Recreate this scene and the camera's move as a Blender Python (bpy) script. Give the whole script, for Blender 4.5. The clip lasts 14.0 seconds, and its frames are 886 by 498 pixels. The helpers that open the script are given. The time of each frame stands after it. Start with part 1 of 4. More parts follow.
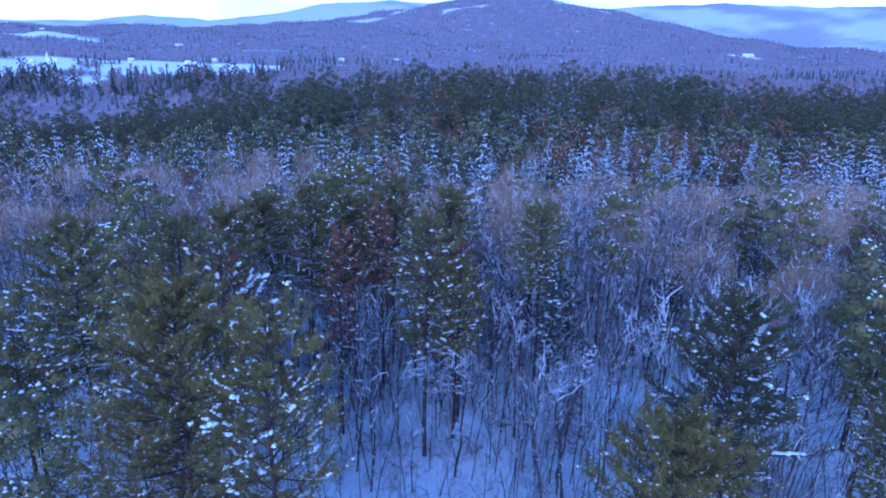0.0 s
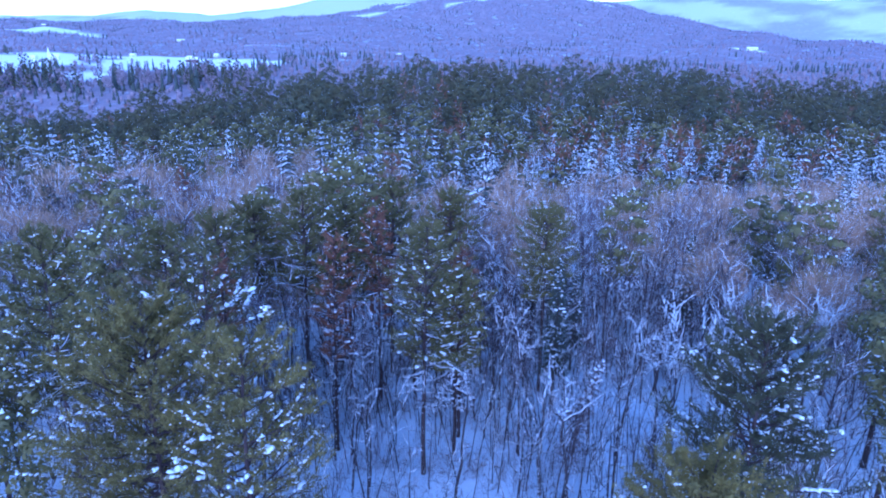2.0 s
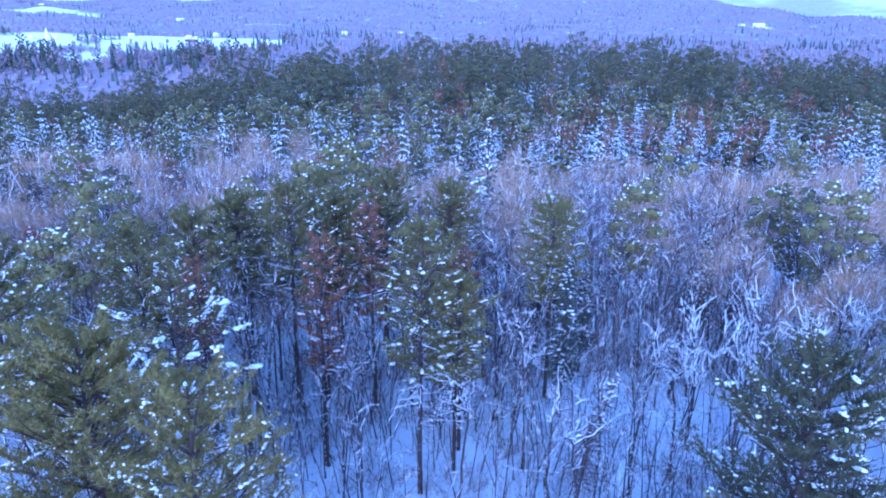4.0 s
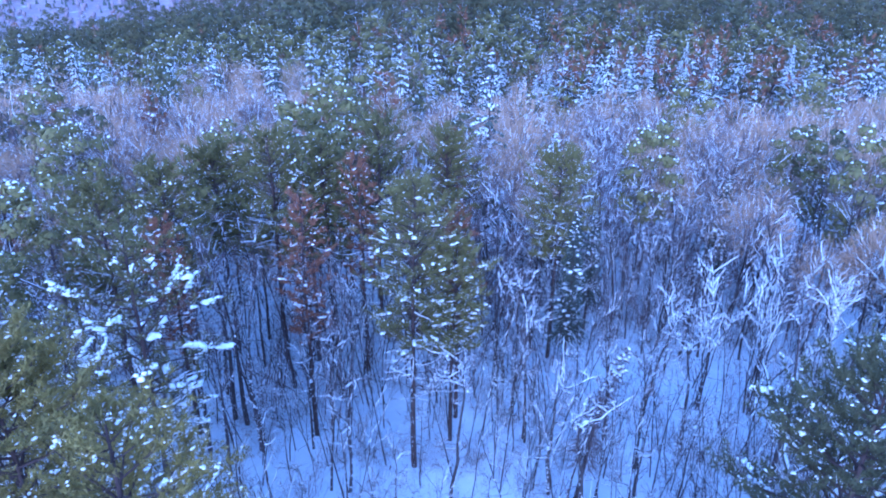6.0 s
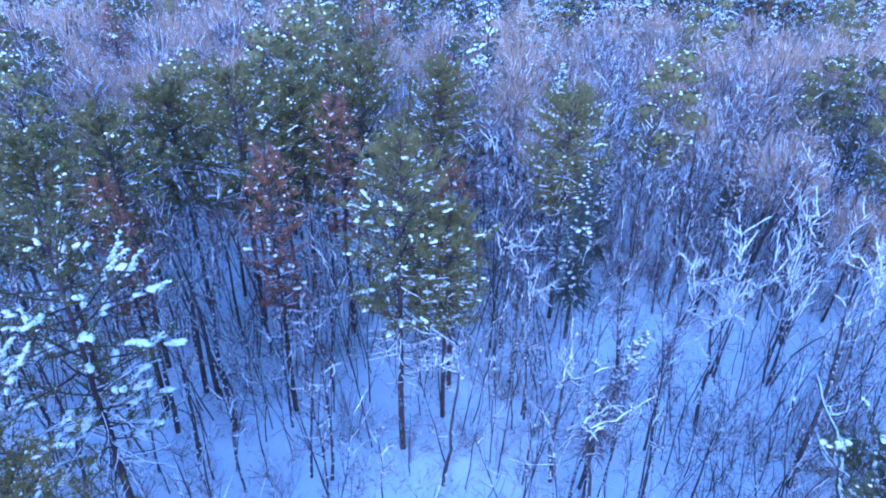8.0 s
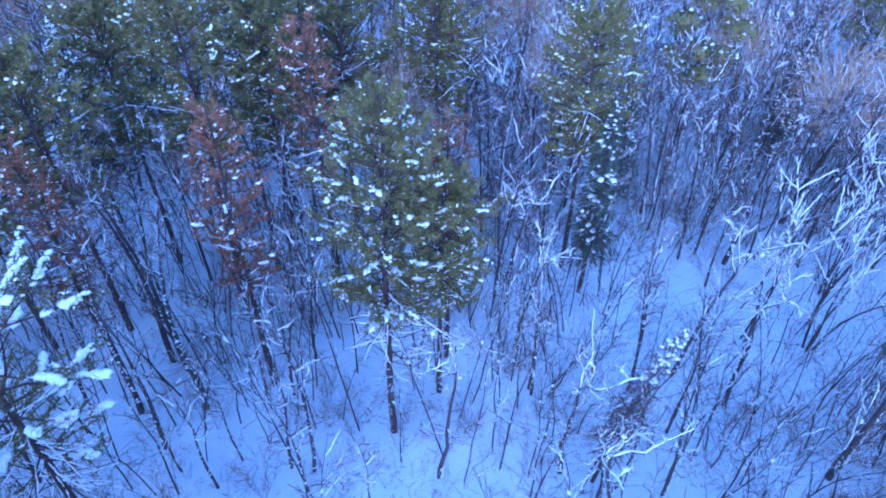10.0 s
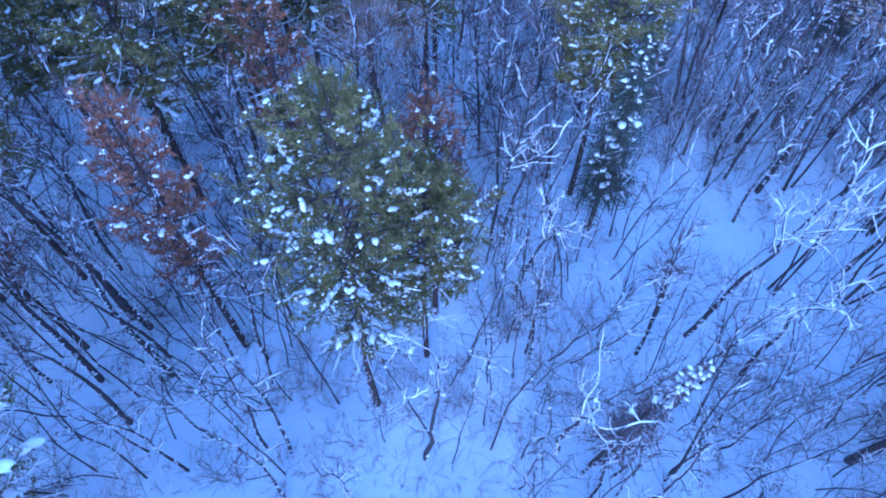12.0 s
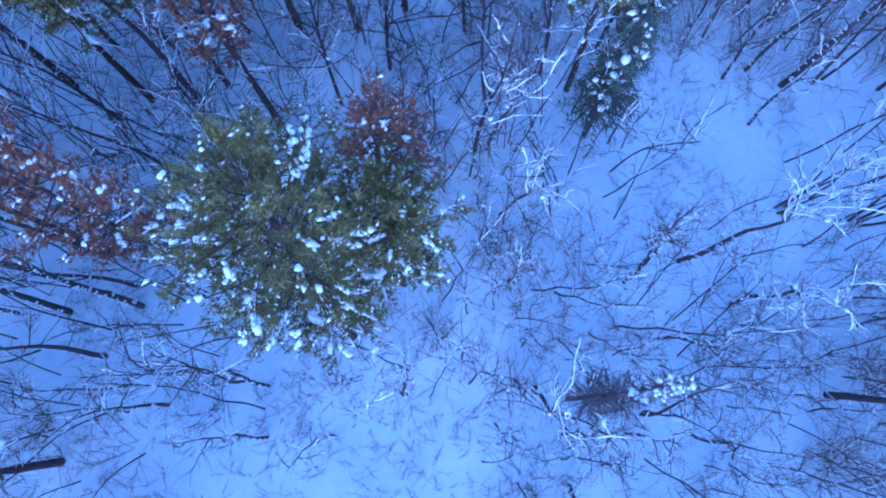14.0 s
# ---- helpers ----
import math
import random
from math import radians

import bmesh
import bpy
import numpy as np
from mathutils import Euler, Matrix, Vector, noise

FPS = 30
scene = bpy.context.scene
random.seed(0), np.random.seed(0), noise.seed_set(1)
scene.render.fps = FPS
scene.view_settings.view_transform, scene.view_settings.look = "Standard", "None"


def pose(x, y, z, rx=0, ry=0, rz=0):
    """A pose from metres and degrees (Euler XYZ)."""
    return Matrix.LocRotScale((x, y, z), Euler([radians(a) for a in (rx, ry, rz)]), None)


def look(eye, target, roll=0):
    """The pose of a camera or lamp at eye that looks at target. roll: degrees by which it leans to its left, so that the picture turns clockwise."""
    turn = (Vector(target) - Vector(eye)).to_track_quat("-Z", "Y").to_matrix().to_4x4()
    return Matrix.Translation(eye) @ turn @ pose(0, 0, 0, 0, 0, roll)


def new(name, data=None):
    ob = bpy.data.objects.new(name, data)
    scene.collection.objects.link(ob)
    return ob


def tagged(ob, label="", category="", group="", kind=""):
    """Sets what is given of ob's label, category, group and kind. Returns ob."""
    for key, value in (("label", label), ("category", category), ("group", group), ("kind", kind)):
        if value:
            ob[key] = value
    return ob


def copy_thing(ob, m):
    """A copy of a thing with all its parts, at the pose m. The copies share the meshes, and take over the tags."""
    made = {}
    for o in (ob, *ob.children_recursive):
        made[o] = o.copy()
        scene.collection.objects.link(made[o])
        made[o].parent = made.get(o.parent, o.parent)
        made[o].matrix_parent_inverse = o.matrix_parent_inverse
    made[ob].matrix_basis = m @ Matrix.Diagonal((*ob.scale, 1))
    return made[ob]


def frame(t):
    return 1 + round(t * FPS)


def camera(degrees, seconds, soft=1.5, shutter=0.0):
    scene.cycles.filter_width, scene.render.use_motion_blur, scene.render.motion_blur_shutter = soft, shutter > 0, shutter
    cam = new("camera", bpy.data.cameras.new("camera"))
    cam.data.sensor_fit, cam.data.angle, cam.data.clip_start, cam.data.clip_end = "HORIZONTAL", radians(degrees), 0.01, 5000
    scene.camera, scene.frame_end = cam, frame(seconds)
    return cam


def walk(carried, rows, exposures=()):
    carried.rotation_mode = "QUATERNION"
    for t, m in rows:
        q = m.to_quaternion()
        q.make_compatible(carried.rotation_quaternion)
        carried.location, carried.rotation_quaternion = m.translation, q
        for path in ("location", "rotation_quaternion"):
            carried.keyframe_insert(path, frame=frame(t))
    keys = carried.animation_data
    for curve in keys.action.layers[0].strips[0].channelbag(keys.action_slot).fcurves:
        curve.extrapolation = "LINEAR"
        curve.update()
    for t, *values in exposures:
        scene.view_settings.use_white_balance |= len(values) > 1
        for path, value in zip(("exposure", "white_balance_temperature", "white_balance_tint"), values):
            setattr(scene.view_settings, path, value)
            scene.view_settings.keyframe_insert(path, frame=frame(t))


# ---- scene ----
cam = camera(65.64, 14.0, soft=1.9, shutter=0.3)
PATH = [
    (0.0, look((0.000, 0.001, 26.570), (0.001, 9.535, 23.553), 1.31)),
    (0.5, look((-0.002, 0.345, 26.567), (-0.005, 9.874, 23.534), 1.32)),
    (1.0, look((0.080, 0.858, 26.601), (0.068, 10.381, 23.549), 1.22)),
    (1.5, look((0.165, 1.571, 26.637), (0.137, 11.088, 23.568), 1.16)),
    (2.0, look((0.203, 2.483, 26.626), (0.162, 11.993, 23.534), 1.10)),
    (4.5, look((0.551, 7.464, 26.525), (0.468, 16.816, 22.984), 0.76)),
    (5.0, look((0.613, 8.420, 26.548), (0.548, 17.682, 22.777), 0.85)),
    (5.5, look((0.731, 9.432, 26.599), (0.655, 18.581, 22.563), 0.78)),
    (6.0, look((0.876, 10.498, 26.633), (0.758, 19.519, 22.319), 0.69)),
    (6.5, look((0.957, 11.731, 26.620), (0.845, 20.611, 22.022), 0.68)),
    (7.0, look((0.893, 12.933, 26.571), (0.845, 21.663, 21.693), 0.81)),
    (7.5, look((0.910, 14.292, 26.534), (0.890, 22.867, 21.389), 0.93)),
    (8.0, look((0.935, 15.778, 26.524), (0.915, 24.193, 21.122), 1.04)),
    (8.2, look((0.937, 16.381, 26.515), (0.920, 24.719, 20.995), 1.08)),
    (10.3, look((1.303, 23.740, 26.414), (1.242, 30.758, 19.291), 0.65)),
    (10.5, look((1.348, 24.523, 26.454), (1.283, 31.361, 19.157), 0.61)),
    (11.0, look((1.477, 26.457, 26.583), (1.395, 32.779, 18.836), 0.54)),
    (11.5, look((1.680, 28.310, 26.680), (1.576, 34.079, 18.512), 0.36)),
    (12.0, look((1.954, 30.128, 26.780), (1.822, 35.273, 18.206), -0.08)),
    (12.5, look((2.284, 31.952, 26.885), (2.104, 36.372, 17.916), -0.79)),
    (13.0, look((2.569, 33.721, 26.989), (2.361, 37.346, 17.671), -1.74)),
    (13.5, look((2.774, 35.390, 27.018), (2.568, 38.187, 17.420), -2.76)),
    (14.0, look((2.984, 36.994, 27.003), (2.806, 38.983, 17.204), -3.78)),
]
EXPOSURES = [(0.0, 0.03, 3620, 27), (1.5, 0.34, 3630, 27), (5.0, 1.12, 3670, 25), (8.0, 1.17, 3630, 23), (11.0, 1.07, 3610, 22), (14.0, 0.92, 3570, 21)]
walk(cam, PATH, EXPOSURES)
# ---- place ----
# ---- world, sky and sun ----
world = bpy.data.worlds.new("winter_dusk")
scene.world = world
world.use_nodes = True
wn, wl = world.node_tree.nodes, world.node_tree.links
wn.clear()
sky = wn.new("ShaderNodeTexSky")
sky.sky_type = "NISHITA"
sky.sun_disc = False
sky.sun_elevation = radians(20)
sky.sun_rotation = radians(170)
sky.air_density, sky.dust_density, sky.ozone_density = 1.0, 0.3, 3.0
# thin streaky cloud over the clear sky
wtc = wn.new("ShaderNodeTexCoord")
wmap = wn.new("ShaderNodeMapping")
wmap.inputs["Scale"].default_value = (2.0, 2.0, 9.0)
wnoise = wn.new("ShaderNodeTexNoise")
wnoise.inputs["Scale"].default_value, wnoise.inputs["Detail"].default_value = 2.2, 6
wramp = wn.new("ShaderNodeValToRGB")
wramp.color_ramp.elements[0].position, wramp.color_ramp.elements[1].position = 0.38, 0.68
wramp.color_ramp.elements[0].color, wramp.color_ramp.elements[1].color = (0.25, 0.25, 0.25, 1), (0.85, 0.85, 0.85, 1)
wmix = wn.new("ShaderNodeMixRGB")
wl.new(wtc.outputs["Generated"], wmap.inputs[0])
wl.new(wmap.outputs[0], wnoise.inputs["Vector"])
wl.new(wnoise.outputs["Fac"], wramp.inputs[0])
wsep = wn.new("ShaderNodeSeparateXYZ")
wl.new(wtc.outputs["Generated"], wsep.inputs[0])
whaze = wn.new("ShaderNodeMapRange")
whaze.interpolation_type = "SMOOTHSTEP"
whaze.inputs["From Min"].default_value, whaze.inputs["From Max"].default_value = 0.0, 0.22
whaze.inputs["To Min"].default_value, whaze.inputs["To Max"].default_value = 1.0, 0.0
wl.new(wsep.outputs["Z"], whaze.inputs["Value"])
wadd = wn.new("ShaderNodeMath")
wadd.operation, wadd.use_clamp = "MULTIPLY_ADD", True
wl.new(whaze.outputs[0], wadd.inputs[0])
wadd.inputs[1].default_value = 0.45
wl.new(wramp.outputs[0], wadd.inputs[2])
wglow = wn.new("ShaderNodeMixRGB")
wglow.inputs[1].default_value, wglow.inputs[2].default_value = (9.0, 10.3, 12.0, 1), (22.5, 20.6, 19.2, 1)
wl.new(whaze.outputs[0], wglow.inputs[0])
wl.new(wglow.outputs[0], wmix.inputs[2])
wl.new(wadd.outputs[0], wmix.inputs[0])
wl.new(sky.outputs[0], wmix.inputs[1])
bg = wn.new("ShaderNodeBackground")
bg.inputs["Strength"].default_value = 0.085
wout = wn.new("ShaderNodeOutputWorld")
wl.new(wmix.outputs[0], bg.inputs[0])
wl.new(bg.outputs[0], wout.inputs[0])

sun_data = bpy.data.lights.new("sun", "SUN")
sun_data.energy, sun_data.angle, sun_data.color = 1.75, radians(35), (1.0, 0.87, 0.72)
sun = new("sun", sun_data)
sun.matrix_world = look((-10, -56, 80.7), (0, 0, 60))


# ---- materials ----
def material(name, low, high, scale=4.0, rough=0.8, bump=0.3, fine=30.0, vary=0.25, coords="Object", island=0.0):
    """Two scales of noise between two colours, a little change from thing to thing, and fine relief."""
    m = bpy.data.materials.new(name)
    m.use_nodes = True
    n, l = m.node_tree.nodes, m.node_tree.links
    b = n["Principled BSDF"]
    b.inputs["Roughness"].default_value = rough
    tc = n.new("ShaderNodeTexCoord")
    big = n.new("ShaderNodeTexNoise")
    big.inputs["Scale"].default_value, big.inputs["Detail"].default_value = scale, 5
    small = n.new("ShaderNodeTexNoise")
    small.inputs["Scale"].default_value, small.inputs["Detail"].default_value = fine, 3
    l.new(tc.outputs[coords], big.inputs["Vector"])
    l.new(tc.outputs[coords], small.inputs["Vector"])
    info = n.new("ShaderNodeObjectInfo")
    add = n.new("ShaderNodeMath")
    add.operation = "MULTIPLY_ADD"
    l.new(info.outputs["Random"], add.inputs[0])
    add.inputs[1].default_value = vary
    l.new(big.outputs["Fac"], add.inputs[2])
    add2 = n.new("ShaderNodeMath")
    add2.operation = "MULTIPLY_ADD"
    l.new(small.outputs["Fac"], add2.inputs[0])
    add2.inputs[1].default_value = 0.4
    l.new(add.outputs[0], add2.inputs[2])
    if island:
        geo = n.new("ShaderNodeNewGeometry")
        add3 = n.new("ShaderNodeMath")
        add3.operation = "MULTIPLY_ADD"
        l.new(geo.outputs["Random Per Island"], add3.inputs[0])
        add3.inputs[1].default_value = island
        l.new(add2.outputs[0], add3.inputs[2])
        add2 = add3
    ramp = n.new("ShaderNodeValToRGB")
    ramp.color_ramp.elements[0].position, ramp.color_ramp.elements[1].position = 0.45, 0.95 + 0.7 * island
    ramp.color_ramp.elements[0].color, ramp.color_ramp.elements[1].color = (*low, 1), (*high, 1)
    l.new(add2.outputs[0], ramp.inputs[0])
    l.new(ramp.outputs[0], b.inputs["Base Color"])
    if bump:
        bp = n.new("ShaderNodeBump")
        bp.inputs["Strength"].default_value = bump
        bp.inputs["Distance"].default_value = 0.03
        l.new(small.outputs["Fac"], bp.inputs["Height"])
        l.new(bp.outputs[0], b.inputs["Normal"])
    return m


SNOW = material("snow", (0.88, 0.9, 0.92), (0.97, 0.97, 0.97), 0.6, 0.6, 0.35, 9.0, 0.05)
BARK_PINE = material("pine_bark", (0.028, 0.019, 0.018), (0.075, 0.05, 0.045), 2.0, 0.9, 0.8, 25.0)
BARK_GREY = material("grey_bark", (0.026, 0.021, 0.023), (0.075, 0.062, 0.064), 2.0, 0.9, 0.6, 25.0)
BARK_BIRCH = material("birch_bark", (0.1, 0.09, 0.09), (0.45, 0.43, 0.42), 3.0, 0.8, 0.5, 14.0)
TWIG_TAN = material("tan_twigs", (0.33, 0.215, 0.125), (0.47, 0.33, 0.21), 1.0, 0.9, 0.0, island=0.3)
TWIG_GREY = material("grey_twigs", (0.07, 0.055, 0.058), (0.17, 0.135, 0.135), 1.0, 0.9, 0.0, island=0.3)
NEEDLE = material("pine_needles", (0.052, 0.056, 0.022), (0.165, 0.148, 0.042), 0.7, 0.7, 0.0, 6.0, 0.3, island=0.3)
NEEDLE_GOLD = material("yellow_green_needles", (0.062, 0.062, 0.019), (0.21, 0.174, 0.038), 0.7, 0.7, 0.0, 6.0, 0.2, island=0.3)
NEEDLE_DARK = material("dark_needles", (0.034, 0.042, 0.022), (0.09, 0.09, 0.037), 0.5, 0.7, 0.0, 4.0, 0.3, island=0.3)
NEEDLE_FAR = material("far_pine_needles", (0.03, 0.033, 0.014), (0.09, 0.082, 0.029), 0.3, 0.8, 0.0, 4.0, 0.3, island=0.3)
NEEDLE_RUST = material("rusty_needles", (0.12, 0.05, 0.026), (0.24, 0.115, 0.06), 0.8, 0.8, 0.0, 6.0, 0.3, island=0.3)
NEEDLE_SPRUCE = material("spruce_needles", (0.03, 0.04, 0.03), (0.08, 0.09, 0.068), 0.8, 0.8, 0.0, 6.0, 0.3, island=0.3)
# bare wood far off, its colour lightened in place of haze
WOODS_HAZED = material("hazed_bare_wood", (0.185, 0.138, 0.15), (0.33, 0.262, 0.272), 0.012, 0.9, 0.0, 0.2)
WALL_WHITE = material("white_clapboard", (0.6, 0.6, 0.58), (0.8, 0.8, 0.78), 0.5, 0.7, 0.0)
WALL_RED = material("barn_paint", (0.07, 0.04, 0.036), (0.13, 0.07, 0.06), 0.5, 0.8, 0.0)
GLASS_DARK = material("dark_window_glass", (0.02, 0.02, 0.03), (0.05, 0.05, 0.06), 0.5, 0.1, 0.0)


def ground_material():
    """Snow, whitened for light on fields, with haze-paled leafless brush where far woods stand."""
    m = material("snow_ground", (0.6, 0.65, 0.72), (0.79, 0.82, 0.85), 0.25, 0.65, 0.5, 3.0, 0.0)
    n, l = m.node_tree.nodes, m.node_tree.links
    b = n["Principled BSDF"]
    snow_out = b.inputs["Base Color"].links[0].from_socket
    att = n.new("ShaderNodeAttribute")
    att.attribute_name = "wooded"
    geo = n.new("ShaderNodeNewGeometry")
    blotch = n.new("ShaderNodeTexNoise")
    blotch.inputs["Scale"].default_value, blotch.inputs["Detail"].default_value = 0.035, 9
    blotch.inputs["Roughness"].default_value = 0.75
    l.new(geo.outputs["Position"], blotch.inputs["Vector"])
    rise = n.new("ShaderNodeMapRange")
    rise.inputs["From Min"].default_value, rise.inputs["From Max"].default_value = 0.30, 0.44
    l.new(blotch.outputs["Fac"], rise.inputs["Value"])
    mul = n.new("ShaderNodeMath")
    mul.operation = "MULTIPLY"
    l.new(att.outputs["Fac"], mul.inputs[0])
    l.new(rise.outputs[0], mul.inputs[1])
    # brush tone of the far woods, paled as haze would
    tone = n.new("ShaderNodeValToRGB")
    tone.color_ramp.elements[0].position, tone.color_ramp.elements[1].position = 0.4, 0.65
    tone.color_ramp.elements[0].color, tone.color_ramp.elements[1].color = (0.19, 0.145, 0.16, 1), (0.37, 0.3, 0.31, 1)
    l.new(blotch.outputs["Fac"], tone.inputs[0])
    # far fields whitened to stand for the open light they lie in
    field = n.new("ShaderNodeAttribute")
    field.attribute_name = "field"
    sunlit = n.new("ShaderNodeMixRGB")
    l.new(field.outputs["Fac"], sunlit.inputs[0])
    l.new(snow_out, sunlit.inputs[1])
    sunlit.inputs[2].default_value = (0.96, 0.96, 0.96, 1)
    mix = n.new("ShaderNodeMixRGB")
    l.new(mul.outputs[0], mix.inputs[0])
    l.new(sunlit.outputs[0], mix.inputs[1])
    l.new(tone.outputs[0], mix.inputs[2])
    l.new(mix.outputs[0], b.inputs["Base Color"])
    return m


SNOW_GROUND = ground_material()


# ---- mesh building ----
class Mesh:
    """Collects vertices and faces of many small pieces for one mesh."""

    def __init__(self):
        self.v, self.f, self.n = [], [], 0

    def add(self, verts, faces):
        k = self.n
        self.v.extend(verts)
        self.f.extend([tuple(i + k for i in q) for q in faces])
        self.n += len(verts)

    def tube(self, pts, radii, sides=4):
        pts = np.asarray(pts, float)
        d = np.gradient(pts, axis=0)
        d /= np.linalg.norm(d, axis=1)[:, None] + 1e-9
        ref = np.array((0.0, 0, 1)) if abs(d[0, 2]) < 0.8 else np.array((1.0, 0, 0))
        u = np.cross(d, ref)
        u /= np.linalg.norm(u, axis=1)[:, None] + 1e-9
        w = np.cross(d, u)
        a = np.arange(sides) * (2 * math.pi / sides)
        r = np.asarray(radii, float)[:, None, None]
        ring = pts[:, None] + r * (np.cos(a)[None, :, None] * u[:, None] + np.sin(a)[None, :, None] * w[:, None])
        faces = []
        for i in range(len(pts) - 1):
            for j in range(sides):
                jj = (j + 1) % sides
                faces.append((i * sides + j, i * sides + jj, (i + 1) * sides + jj, (i + 1) * sides + j))
        self.add(ring.reshape(-1, 3).tolist(), faces)

    def spike(self, a, b, r):
        """A three-sided tapering twig."""
        a, b = np.asarray(a, float), np.asarray(b, float)
        d = b - a
        u = np.cross(d, (0.3, 0.2, 1.0))
        u *= r / (np.linalg.norm(u) + 1e-9)
        w = np.cross(d, u)
        w *= r / (np.linalg.norm(w) + 1e-9)
        self.add([(a + u).tolist(), (a - 0.5 * u + 0.87 * w).tolist(), (a - 0.5 * u - 0.87 * w).tolist(), b.tolist()],
                 [(0, 1, 3), (1, 2, 3), (2, 0, 3)])

    def needle(self, a, b, w):
        """One slim bundle of needles."""
        d = b - a
        u = np.cross(d, np.random.normal(size=3))
        u *= w / (np.linalg.norm(u) + 1e-9)
        self.add([(a + u).tolist(), b.tolist(), (a - u).tolist()], [(0, 1, 2)])

    def lump(self, c, rx, rz, turn=0.0, stretch=1.0):
        """A soft flattened heap of snow."""
        verts, faces = [], []
        ct, st = math.cos(turn), math.sin(turn)
        for k, (zz, rr) in enumerate(((-0.1, 0.95), (0.5, 0.8))):
            for j in range(5):
                an = j * math.pi / 2.5 + k * 0.6
                q = rr * random.uniform(0.55, 1.3)
                x, y = math.cos(an) * q * rx * stretch, math.sin(an) * q * rx
                verts.append((c[0] + ct * x - st * y, c[1] + st * x + ct * y, c[2] + zz * rz))
        verts += [(c[0], c[1], c[2] - 0.5 * rz), (c[0], c[1], c[2] + 0.95 * rz)]
        for j in range(5):
            jj = (j + 1) % 5
            faces += [(j, jj, 5 + jj, 5 + j), (10, jj, j), (11, 5 + j, 5 + jj)]
        self.add(verts, faces)

    def clot(self, c, size, turn=0.0):
        """Two to four heaps of snow grown together."""
        ct, st = math.cos(turn), math.sin(turn)
        for k in range(random.choice((3, 4, 5, 7))):
            a, b = random.gauss(0, 0.8) * size * (k > 0), random.gauss(0, 0.4) * size * (k > 0)
            q = np.asarray(c) + np.array((ct * a - st * b, st * a + ct * b, random.uniform(-0.3, 0.2) * size))
            self.lump(q, size * random.uniform(0.25, 0.55), size * random.uniform(0.25, 0.5), turn + random.uniform(-1, 1), random.uniform(0.9, 1.6))

    def pad(self, c, d, length, width):
        """A long thick pad of snow lying on the end of a bough, drooping with it."""
        turn = math.atan2(d[1], d[0])
        n = max(3, int(length / (0.9 * width)))
        for k in range(n):
            f = k / (n - 1.0) - 0.5
            q = np.asarray(c) + np.asarray(d) * f * length + np.array((random.gauss(0, 0.25) * width, random.gauss(0, 0.25) * width, -0.5 * abs(f) * width))
            fat = width * random.uniform(0.7, 1.15) * (1.0 - 0.9 * f * f)
            self.lump(q, fat, fat * 0.75, turn + random.uniform(-0.4, 0.4), random.uniform(1.1, 1.6))

    def bead(self, c, r):
        """A small pat of snow, longer than wide."""
        x, y, z = c
        an, long = random.uniform(0, 6.283), random.uniform(0.9, 1.8)
        ct, st = math.cos(an), math.sin(an)
        v = [(ct, st, long), (-st, ct, 0.8), (-ct, -st, long), (st, -ct, 0.8)]
        v = [(x + a * r * q * random.uniform(0.7, 1.2), y + b * r * q * random.uniform(0.7, 1.2), z + random.uniform(-0.2, 0.2) * r) for a, b, q in v]
        self.add(v + [(x, y, z + 0.7 * r), (x, y, z - 0.6 * r)],
                 [(0, 1, 4), (1, 2, 4), (2, 3, 4), (3, 0, 4), (1, 0, 5), (2, 1, 5), (3, 2, 5), (0, 3, 5)])

    def chip(self, c, r):
        """A small heap of snow seen from afar."""
        x, y, z = c
        q = [r * random.uniform(0.6, 1.3) for _ in range(4)]
        self.add([(x + q[0], y, z), (x, y + q[1], z), (x - q[2], y, z), (x, y - q[3], z), (x, y, z + 1.0 * r)],
                 [(0, 1, 4), (1, 2, 4), (2, 3, 4), (3, 0, 4)])

    def snow_strip(self, pts, radii, width=1.0, step=0.17):
        """Lumpy snow lying along the top of a limb, broken here and there."""
        pts, r = np.asarray(pts, float), np.asarray(radii, float)
        way = np.concatenate([[0], np.cumsum(np.linalg.norm(np.diff(pts, axis=0), axis=1))])
        n = max(3, int(way[-1] / step))
        t = np.linspace(0, way[-1], n + 1)
        q = np.stack([np.interp(t, way, pts[:, k]) for k in range(3)], 1)
        rr = np.interp(t, way, r)
        rad = (rr * 0.7 + 0.015) * width * np.random.uniform(0.7, 1.3, n + 1)
        q[:, 2] += rr * 0.9 + 0.012
        q += np.random.normal(0, 0.008, q.shape)
        i = 0
        while i < n:
            j = min(n, i + random.choice((3, 4, 6, 9, 12)))
            run = rad[i:j + 1].copy()
            run[0] *= 0.65
            run[-1] *= 0.6
            if j - i >= 1:
                self.tube(q[i:j + 1], run, 4 if width > 1.2 else 3)
            i = j + random.choice((0, 0, 1, 1))

    def data(self, name, mat, smooth=False):
        me = bpy.data.meshes.new(name)
        me.from_pydata(self.v, [], self.f)
        me.materials.append(mat)
        if smooth:
            me.polygons.foreach_set("use_smooth", [True] * len(me.polygons))
        me.update()
        return me


def unit(v):
    v = np.asarray(v, float)
    return v / (np.linalg.norm(v) + 1e-9)


def limb(start, direction, length, segs, wander, rise):
    """A crooked line of points: it wanders, and bends up by rise."""
    p, d = np.asarray(start, float), unit(direction)
    pts = [p]
    for _ in range(segs):
        d = unit(d + np.random.normal(0, wander, 3) + np.array((0, 0, rise)))
        p = p + d * (length / segs)
        pts.append(p)
    return np.array(pts)


